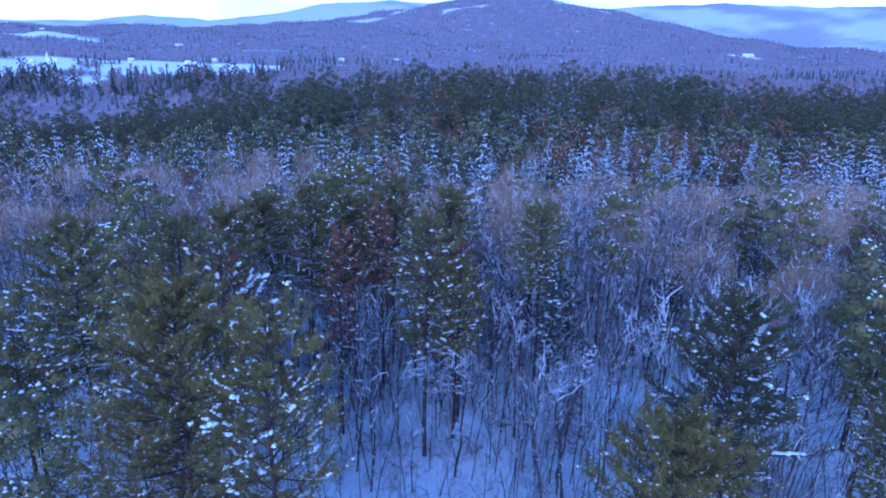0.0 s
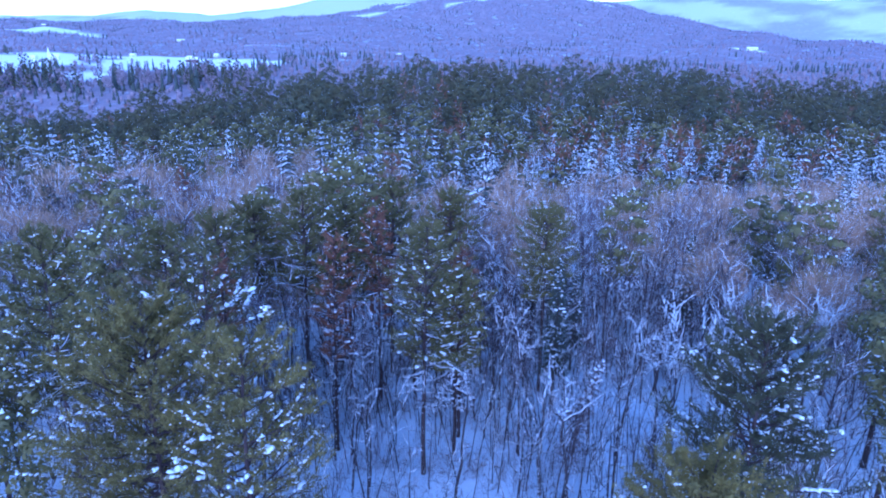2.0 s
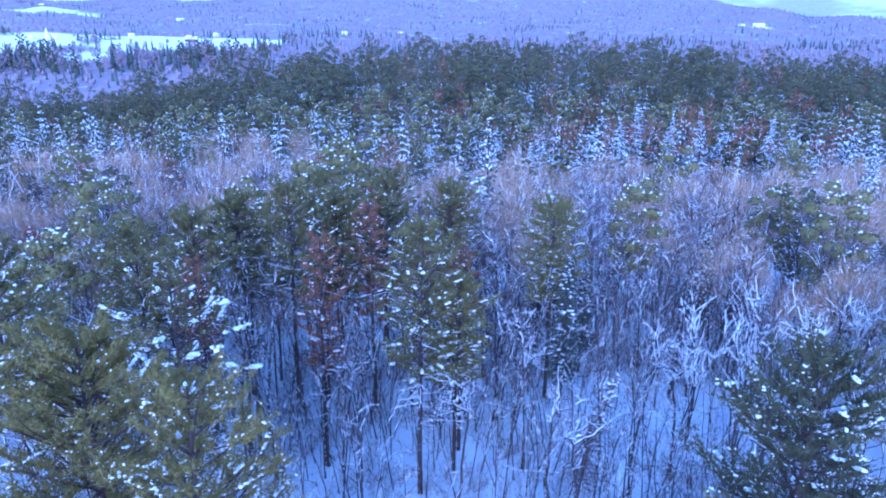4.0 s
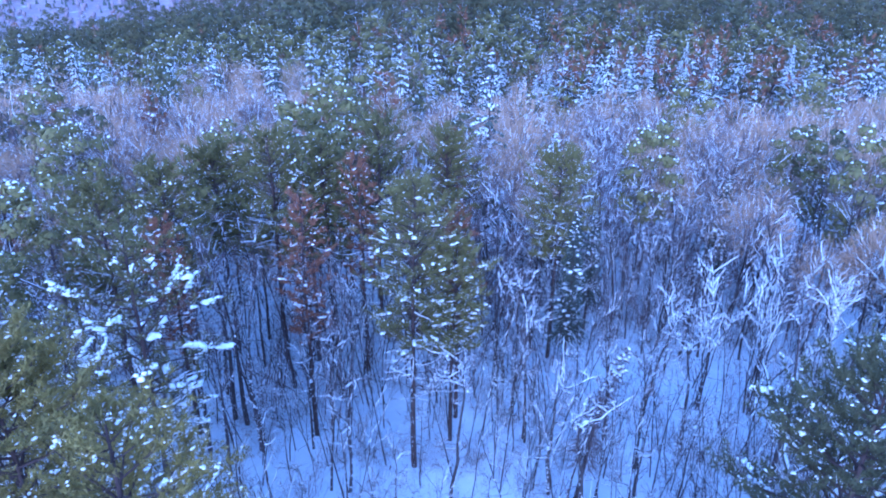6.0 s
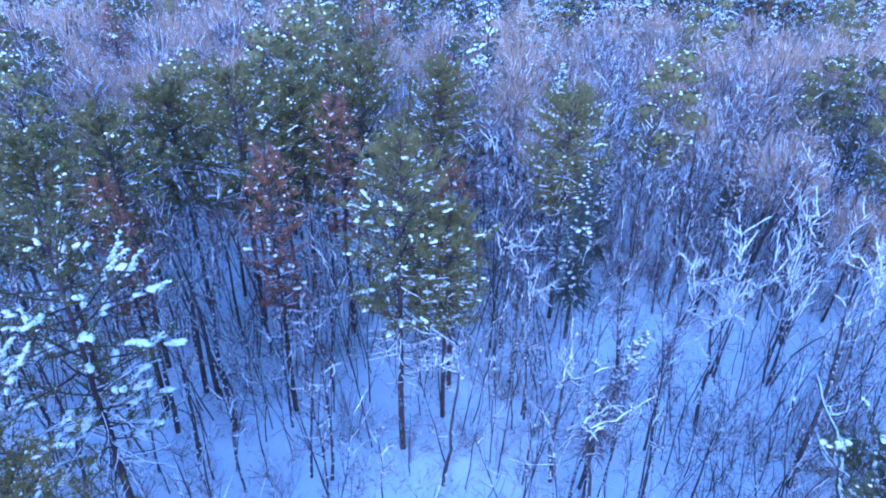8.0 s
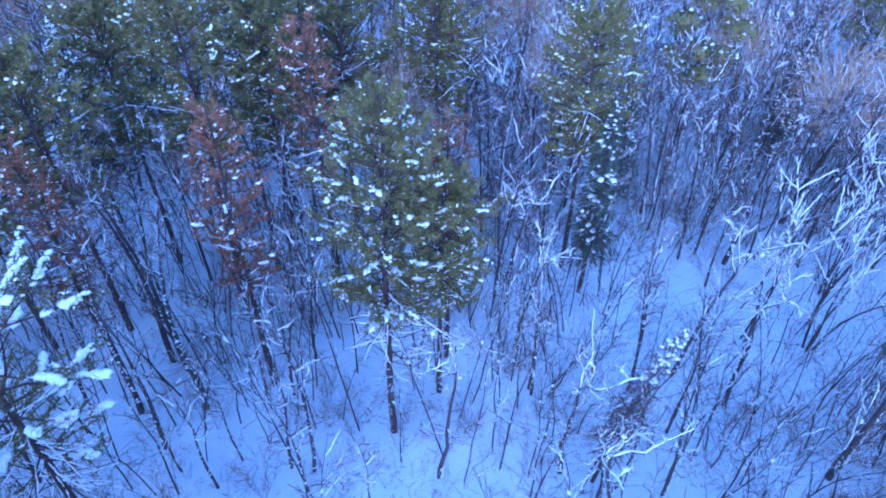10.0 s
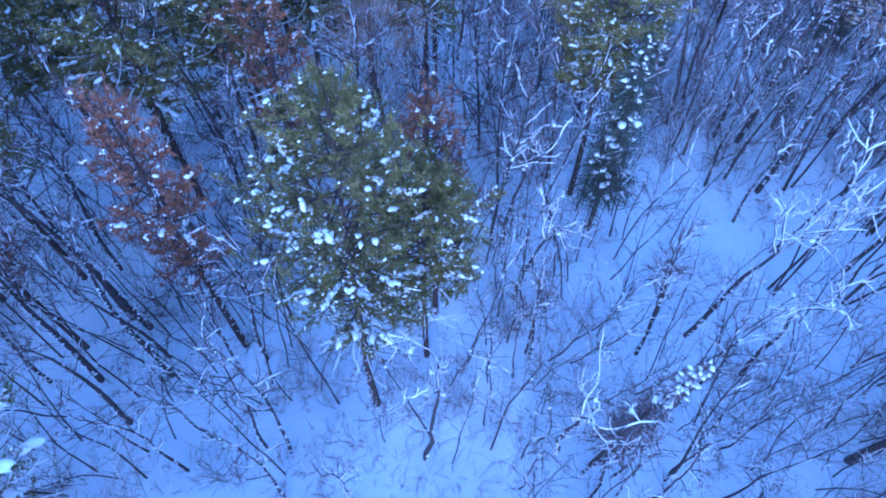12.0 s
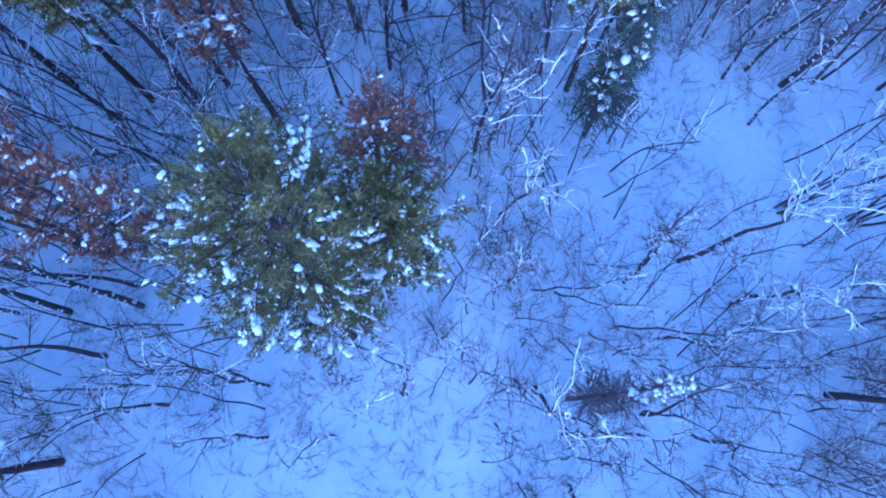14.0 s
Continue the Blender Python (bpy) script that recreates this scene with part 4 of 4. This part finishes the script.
slope_soups = dict(
    pine=[soup(billow_parts(15, r, sd, 19, 54, 0.23, lf, 0.3, 0.25)) for r, sd, lf in ((2.8, 101, NEEDLE), (2.4, 102, NEEDLE_DARK))],
    tan=[soup(haze_parts(h, r, sd, 640, 2.5, sn, tw)) for h, r, sd, sn, tw in ((12, 3.1, 103, 0.06, TWIG_TAN), (11, 2.7, 104, 0.1, TWIG_TAN), (10.5, 2.6, 124, 0.16, TWIG_GREY))],
    grey=[soup(bare_parts(11, 0.10, 105, limbs=16, twigs=360, low=0.1, spread=0.34, snow=0.3, sides=3, sub=4, thick=2.0, lod=2, bushy=0.4))],
    snowy=[soup(bare_parts(h, 0.10, sd, limbs=18, twigs=300, low=0.1, spread=0.36, snow=0.7, sides=3, sub=4, thick=2.0, lod=2, bushy=0.4)) for h, sd in ((11, 106), (9, 107))],
    spruce=[soup(spruce_parts(h, 2.2, sd, 17, 7, 0.75, 0.0, 0.1, 2, 0.0, 1, 2.6)) for h, sd in ((13, 108), (15, 109))],
    rust=[soup(rust(pine_parts(14, 2.0, 0.25, 24, 4, 1, 5, 0.8, 110, 0.7, 3, 2)))])
valley_soups = dict(
    pine=[soup(billow_parts(16, r, sd, 16, 28, 0.38, lf, 0.65, 0.2)) for r, sd, lf in ((3.1, 111, NEEDLE), (2.7, 112, NEEDLE_FAR), (3.0, 114, NEEDLE))],
    tan=[soup(haze_parts(12, r, sd, 280, 4.2, 0.08)) for r, sd in ((3.3, 113), (2.8, 125))],
    grey=[soup(bare_parts(11, 0.10, 115, limbs=10, twigs=120, low=0.1, spread=0.34, snow=0.35, sides=3, sub=3, thick=4.5, lod=2))],
    snowy=[soup(bare_parts(11, 0.10, 116, limbs=12, twigs=100, low=0.1, spread=0.36, snow=1.0, sides=3, sub=3, thick=4.5, lod=2))],
    spruce=[soup(spruce_parts(h, 2.3, sd, 15, 7, 0.75, 0.0, 0.08, 2, 0.0, 1, 2.6)) for h, sd in ((13, 118), (15, 119))],
    rust=[soup(rust(pine_parts(14, 2.0, 0.25, 16, 3, 1, 4, 1.2, 120, 0.5, 3, 2)))])


def fill(name, label, belt_soups, spots):
    soups, start = [], {}
    for k in belt_soups:
        start[k] = len(soups)
        soups += belt_soups[k]
    places = []
    for x, y in spots:
        k = kind_at(x, y)
        low = 0.74 if x > 0 and 88 < y < 118 and k not in ("spruce", "tan") else 0.84 if y < 118 and k not in ("spruce", "tan") else 1.0
        tall = 1.15 if k == "spruce" and 112 < y < 150 else random.uniform(0.9, 1.1)
        places.append((start[k] + random.randrange(len(belt_soups[k])), x, y, random.uniform(0, 6.283), low * random.uniform(0.85, 1.15), tall))
    belt(name, label, soups, places)


fill("slope_woods", "mixed winter woods of bare trees, pines and snowy spruces", slope_soups, spread_out(65, 118, 2.75, 10, taken, 10000))
fill("valley_woods", "snow dusted woods of pines and spruces", valley_soups, spread_out(118, 215, 4.2, 12, taken, 14000))


def sapling_parts(h, seed, snow=0.3):
    """A thin whip of a young tree with a few fine branches."""
    random.seed(seed), np.random.seed(seed)
    wood, white = Mesh(), Mesh()
    pts = limb((0, 0, 0), (random.uniform(-0.15, 0.15), random.uniform(-0.15, 0.15), 1), h, 6, 0.07, 0.04)
    wood.tube(pts, np.linspace(0.038, 0.009, 7), 4)
    for k in range(12):
        a, d = along(pts, random.uniform(0.3, 1.0))
        q = limb(a, unit(d * 0.8 + np.random.normal(0, 0.5, 3)), h * random.uniform(0.08, 0.2), 2, 0.15, 0.06)
        wood.tube(q, (0.012, 0.009, 0.005), 3)
        for j in range(4):
            b, e = along(q, random.uniform(0.3, 1.0))
            wood.needle(b, b + unit(e + np.random.normal(0, 0.5, 3)) * random.uniform(0.2, 0.5), 0.009)
        if random.random() < snow:
            white.snow_strip(q, (0.012, 0.01, 0.006), 0.6)
    for k in range(int(10 * snow)):
        a, d = along(pts, random.uniform(0.3, 0.95))
        white.lump(a, 0.05, 0.05, 0, 1.3)
    return (("stems", wood, BARK_GREY), ("snow", white, SNOW))


def scatter(name, label, soups, spots, low, high):
    belt(name, label, soups, [(random.randrange(len(soups)), x, y, random.uniform(0, 6.283), random.uniform(low, high), random.uniform(0.85, 1.2)) for x, y in spots])


near_soups = [soup(bare_parts(8.0, 0.06, sd, limbs=12, twigs=120, low=0.3, spread=0.28, snow=0.5, sides=4, sub=4, thick=1.4, lod=1, bushy=0.3)) for sd in (181, 182)]
shrub_soups = [soup(shrub_parts(2.4, sd, 7, 24, sn, 0.8, 0.6, 1)) for sd, sn in ((141, 0.15), (142, 0.3), (143, 0.05))]
brush_soups = [soup(shrub_parts(4.0, sd, 6, 14, sn, 1.8, 0.45, 1)) for sd, sn in ((144, 0.15), (145, 0.06), (146, 0.25))]
sapling_soups = [soup(sapling_parts(h, sd, sn)) for h, sd, sn in ((7.5, 151, 0.2), (6, 152, 0.4), (9, 153, 0.3), (8, 154, 0.1))]
random.seed(21)
clear = [(14.5, 48.0), (15.5, 49.0), (10.5, 44.5), (2.5, 35.0), (0.0, 34.0)]
spots = [p for p in spread_out(26, 47, 1.1, 10, [], 5200)
         if clump(p[0], p[1], 4.0, 2.2) > (0.12 if p[0] < -2 else 0.05) and all((p[0] - q[0]) ** 2 + (p[1] - q[1]) ** 2 > 6 for q in clear)]
scatter("undergrowth", "low leafless shrubs poking through the snow", shrub_soups, spots, 0.4, 0.9)
valley_brush = Mesh()
random.seed(171), np.random.seed(171)
for k in range(34):
    p = np.array((random.uniform(-1.6, 1.6), random.uniform(-1.6, 1.6), random.uniform(0, 2.0)))
    valley_brush.needle(p, p + np.array((random.gauss(0, 0.7), random.gauss(0, 0.7), random.uniform(1.5, 4.0))), 0.05)
scatter("valley_brush", "dark leafless brush under the pines", [soup((("stems", valley_brush, TWIG_GREY),))], spread_out(118, 300, 3.8, 14, [], 14000), 0.8, 1.4)
spots = [p for p in spread_out(27, 47, 0.8, 10, taken, 9000)
         if random.random() < (0.3 if p[0] < -3 and p[1] < 39 else 0.55 if p[0] < -3 else 0.42 if p[0] < 3 else 0.62 if p[1] < 41 or p[0] < 8 else 0.25)
         and not (-3.5 < p[0] < 4 and p[1] < 36 and random.random() < 0.45)]
spots += [p for p in spread_out(44, 60, 0.95, 6, taken, 6000) if -14 < p[0] < 10 and random.random() < 0.6]
spots += [p for p in spread_out(51, 66, 1.0, 6, taken, 8000) if 8 < p[0] < 26 and random.random() < 0.55]
scatter("saplings", "thin dark leafless saplings standing close together", sapling_soups, spots, 0.7, 1.15)
thicket_soups = [soup(shrub_parts(4.6, sd, 6, 34, 0.08, 0.75, 0.25, 1)) for sd in (147, 148, 149)]
scatter("thicket", "thin mauve brown thicket of young stems", thicket_soups,
        [p for p in spread_out(31, 46, 1.25, 8, taken, 4000) if (3.5 < p[0] < 22 and p[1] < 43 and random.random() < 0.75) or (p[0] < -3 and random.random() < (0.2 if p[1] < 41 else 0.6))]
        + [p for p in spread_out(50, 66, 1.3, 8, [], 4000) if 3 < p[0] < 26], 0.7, 1.35)
fuzz_soups = [soup(shrub_parts(1.5, sd, 9, 34, 0.1, 0.38, 1.0, 1)) for sd in (161, 162, 163)]
scatter("low_brush", "low fuzzy mauve brush and dead stalks standing in the snow", fuzz_soups,
        [p for p in spread_out(29, 58, 0.75, 6, [], 9000) if -14 < p[0] < 17 and clump(p[0], p[1], 3.0, 8.8) > (-0.25 if -4 < p[0] < 9 and p[1] < 41 else 0.1)
         and not (-8 < p[0] < -3 and p[1] < 39 and random.random() < 0.35)
         and not (p[0] >= 3 and p[1] < 45 and random.random() < 0.35)], 0.5, 1.1)
scatter("snowy_brush", "snow covered brush and young growth between the trees", brush_soups,
        [p for p in spread_out(45, 100, 2.3, 10, [], 12000) if not (8 < p[0] < 20 and p[1] < 51)], 0.6, 1.3)

# same woods go on unseen behind and beside the flight's start, screening the sun
random.seed(31)
rear, grid = [], set()
for _ in range(7000):
    x, y = random.uniform(-95, 95), random.uniform(-90, 70)
    i = random.choice((0, 1, 2, 3, 3))
    size = random.uniform(0.8, 1.1)
    if y > 2 and abs(x) < 0.68 * y + 15:
        i, size = 3, min(0.9, (28.5 - y) / 15.0)
    if size < 0.35 or (int(x // 9), int(y // 9)) in grid:
        continue
    grid.add((int(x // 9), int(y // 9)))
    rear.append((i, x, y, random.uniform(0, 6.283), size, random.uniform(0.9, 1.1)))
belt("rear_woods", "mixed winter woods of pines and bare trees", valley_soups["pine"] + valley_soups["grey"], rear)

# young growth under them
scatter("young_growth", "thin leafless young trees between the old ones", sapling_soups[:3] + near_soups,
        [p for p in spread_out(2, 19, 2.0, 24, [], 3000)], 0.5, 0.85)

# pines along the low ridge, simpler still
ridge_soups = valley_soups["grey"] + valley_soups["rust"] + [soup(billow_parts(17, r, sd, 17, 38, 0.35, lf, 0.06)) for r, sd, lf in ((4.2, 121, NEEDLE_FAR), (3.7, 122, NEEDLE_DARK), (4.7, 123, NEEDLE_FAR))]
belt("ridge_pine_woods", "dense dark green pines along a low ridge", ridge_soups,
     [(random.choice((0, 1, 2, 3, 4, 2, 3, 4, 2, 3, 4, 2, 3, 4)), x, y, random.uniform(0, 6.283), random.uniform(0.7, 1.3), random.uniform(0.85, 1.15))
      for x, y in spread_out(215, 335, 6.8, 14, [], 12000)]
     + [(random.choice((0, 1, 2, 3, 3)), x, y, random.uniform(0, 6.283), random.uniform(0.6, 0.9), 1.0) for x, y in spread_out(200, 240, 5.0, 14, [], 2500)])


def dome(r, h, seed):
    """The rounded top of a far bare tree."""
    random.seed(seed)
    m = Mesh()
    v = [(math.cos(j * 1.571 + k) * r * rr * random.uniform(0.7, 1.25), math.sin(j * 1.571 + k) * r * rr * random.uniform(0.7, 1.25), h * zz)
         for k, (zz, rr) in enumerate(((0.1, 0.8), (0.65, 0.85))) for j in range(4)] + [(0, 0, h)]
    m.add(v, [(j, (j + 1) % 4, 4 + (j + 1) % 4, 4 + j) for j in range(4)] + [(4 + j, 4 + (j + 1) % 4, 8) for j in range(4)])
    return m


def far_cone(r, h, seed):
    """A far conifer: two ragged skirts and a point."""
    random.seed(seed)
    m = Mesh()
    for z0, rr, z1 in ((0.05, 1.0, 0.6), (0.4, 0.65, 1.0)):
        v = [(math.cos(j * 1.047) * r * rr * random.uniform(0.6, 1.3), math.sin(j * 1.047) * r * rr * random.uniform(0.6, 1.3), h * (z0 + random.uniform(-0.05, 0.08)))
             for j in range(6)] + [(0, 0, h * z1)]
        m.add(v, [(j, (j + 1) % 6, 6) for j in range(6)])
    return m


far_soups = [soup((("crown", dome(3.4, 9, 131), WOODS_HAZED),)), soup((("crown", dome(4.2, 8, 132), WOODS_HAZED),)),
             soup((("crown", far_cone(2.6, 13, 133), NEEDLE_SPRUCE),)), soup((("crown", far_cone(2.2, 16, 134), NEEDLE_SPRUCE),))]
random.seed(9)


def far_places(y0, y1, gap, n, green, size):
    out = []
    for x, y in spread_out(y0, y1, gap, 20, [], n):
        w = float(wooded(x, y))
        if w < 0.5 and random.random() > 0.004:
            continue
        c = clump(x, y, 90.0, 1.7) + 0.6 * clump(x, y, 25.0, 7.7)
        kind = random.choice((2, 3)) if c + random.uniform(-0.5, 0.5) > green else random.choice((0, 1))
        out.append((kind, x, y, random.uniform(0, 6.283), size * random.uniform(0.7, 1.3), random.uniform(0.8, 1.2)))
    return out


random.seed(93)
lines = []
for _ in range(1100):
    x, y = random.uniform(-620, -190), random.uniform(690, 965)
    edge = float(wooded(x, y))
    front = y < 775 + 35 * clump(x, y, 40.0, 4.4)
    if (0.05 < edge < 0.98 and random.random() < 0.7) or (edge >= 0.98 and random.random() < (0.8 if front else 0.35)) or (edge <= 0.05 and front and random.random() < 0.12):
        lines.append((random.choice((0, 1, 1, 0, 2, 3)), x, y, random.uniform(0, 6.283), random.uniform(0.7, 1.45) if front else random.uniform(0.4, 0.9), random.uniform(0.9, 1.3)))
belt("field_trees", "dark conifers and bare trees along the edges of snowy fields",
     [soup(billow_parts(15, 2.6, 191, 12, 16, 0.8, NEEDLE_DARK, 0.1, 0.1)), soup(billow_parts(13, 3.6, 192, 12, 16, 0.8, WOODS_HAZED, 0.3, 0.25))]
     + [soup((("crown", far_cone(2.4, h, sd), NEEDLE_SPRUCE),)) for h, sd in ((13, 193), (17, 194))], lines)
belt("far_woods", "far mixed woods of bare crowns and dark conifers", far_soups,
     far_places(350, 1000, 7.5, 12000, 0.25, 0.58) + far_places(1000, 2300, 9.5, 30000, 0.48, 0.45))


# ---- far houses, church and barns ----
def slab(m, x0, x1, y0, y1, z0, z1):
    m.add([(x0, y0, z0), (x1, y0, z0), (x1, y1, z0), (x0, y1, z0), (x0, y0, z1), (x1, y0, z1), (x1, y1, z1), (x0, y1, z1)],
          [(0, 3, 2, 1), (4, 5, 6, 7), (0, 1, 5, 4), (1, 2, 6, 5), (2, 3, 7, 6), (3, 0, 4, 7)])


def part(name, m, mat, parent, label=""):
    ob = new(name, m.data(name, mat))
    ob.parent = parent
    if label:
        tagged(ob, label)
    return ob


def gable(m, w, d, z, rise, eave=0.5):
    """A pitched roof with thickness, its ridge along x."""
    for side in (-1, 1):
        v = [(sx * (w / 2 + eave), side * (d / 2 + eave) * k, z + rise * (1 - k) + t - (0.25 if k else 0.0)) for t in (0, 0.35) for k in (1.0, 0.0) for sx in (-1, 1)]
        m.add(v, [(0, 1, 3, 2), (4, 6, 7, 5), (0, 4, 5, 1), (2, 3, 7, 6), (0, 2, 6, 4), (1, 5, 7, 3)])


def house(name, label, category, w, d, h, rise, wall, windows=3, floors=2, chimney=True, steeple=0.0):
    """Walls with gables, a snowy roof, windows, a door and perhaps a chimney or a steeple."""
    ob = new(name)
    tagged(ob, label, category, "far houses")
    m = Mesh()
    slab(m, -w / 2, w / 2, -d / 2, d / 2, -2, h)
    for sx in (-1, 1):
        x0, x1 = sx * w / 2 - 0.2 * sx, sx * w / 2
        m.add([(x0, -d / 2, h), (x0, d / 2, h), (x0, 0, h + rise), (x1, -d / 2, h), (x1, d / 2, h), (x1, 0, h + rise)],
              [(0, 1, 2), (3, 5, 4), (0, 2, 5, 3), (1, 4, 5, 2)])
    part("wall", m, wall, ob)
    m = Mesh()
    gable(m, w, d, h, rise)
    part("roof", m, SNOW, ob, "snow covered roof")
    for fl in range(floors):
        for k in range(windows):
            m = Mesh()
            cx, cz = -w / 2 + (k + 0.5) * w / windows, 1.6 + fl * 2.8
            if cz + 0.8 > h:
                continue
            slab(m, cx - 0.6, cx + 0.6, -d / 2 - 0.06, -d / 2 + 0.05, cz - 0.8, cz + 0.8)
            part("window", m, GLASS_DARK, ob)
    m = Mesh()
    slab(m, w * 0.1 - 0.5, w * 0.1 + 0.5, -d / 2 - 0.08, -d / 2 + 0.05, -0.3, 2.0)
    part("door", m, WALL_RED, ob)
    if chimney:
        m = Mesh()
        slab(m, w * 0.25, w * 0.25 + 0.9, -0.4, 0.5, h, h + rise + 1.2)
        part("chimney", m, WALL_RED, ob)
    if steeple:
        m = Mesh()
        slab(m, -w / 2 - 2, -w / 2 + 2.5, -2.3, 2.3, -2, h + rise + 4)
        part("tower", m, wall, ob)
        m = Mesh()
        z = h + rise + 4
        m.add([(-w / 2 - 2.2, -2.5, z), (-w / 2 + 2.7, -2.5, z), (-w / 2 + 2.7, 2.5, z), (-w / 2 - 2.2, 2.5, z), (-w / 2 + 0.25, 0, z + steeple)],
              [(0, 1, 4), (1, 2, 4), (2, 3, 4), (3, 0, 4), (0, 3, 2, 1)])
        part("spire", m, WALL_WHITE, ob)
    return ob


def set_down(ob, x, y, turn):
    ob.matrix_basis = pose(x, y, z_at(x, y) + 0.3, 0, 0, turn) @ Matrix.Scale(0.58, 4)


church = house("church", "white clapboard village church with a pointed steeple", "church", 20, 11, 7, 5, WALL_WHITE, 4, 1, False, 10)
set_down(church, -497, 893, 15)
white_house = house("house", "white two storey farmhouse with a snowy roof", "house", 13, 9, 6, 3.5, WALL_WHITE)
set_down(white_house, -530, 905, -10)
for x, y, turn in ((-465, 930, 30), (-350, 960, 5), (-322, 985, -20), (-300, 930, 40), (-425, 955, 0), (-150, 1010, 15), (-75, 1060, -10)):
    copy_thing(white_house, pose(x, y, z_at(x, y) - 0.5, 0, 0, turn) @ Matrix.Scale(0.95, 4))
red_barn = house("barn", "long dark red barn with snow on its roof", "barn", 26, 12, 6, 5, WALL_RED, 5, 1, False)
set_down(red_barn, -335, 925, 8)
copy_thing(red_barn, pose(-830, 1470, z_at(-830, 1470) + 0.3, 0, 0, -5) @ Matrix.Scale(0.7, 4))
long_barn = house("barn", "long pale farm building with a snowy roof", "barn", 34, 13, 5, 4, WALL_WHITE, 6, 1, False)
set_down(long_barn, 530, 1345, 12)
copy_thing(long_barn, pose(568, 1352, z_at(568, 1352) + 0.3, 0, 0, -8))
copy_thing(long_barn, pose(-500, 1330, z_at(-500, 1330) + 0.3, 0, 0, 20) @ Matrix.Scale(0.7, 4))
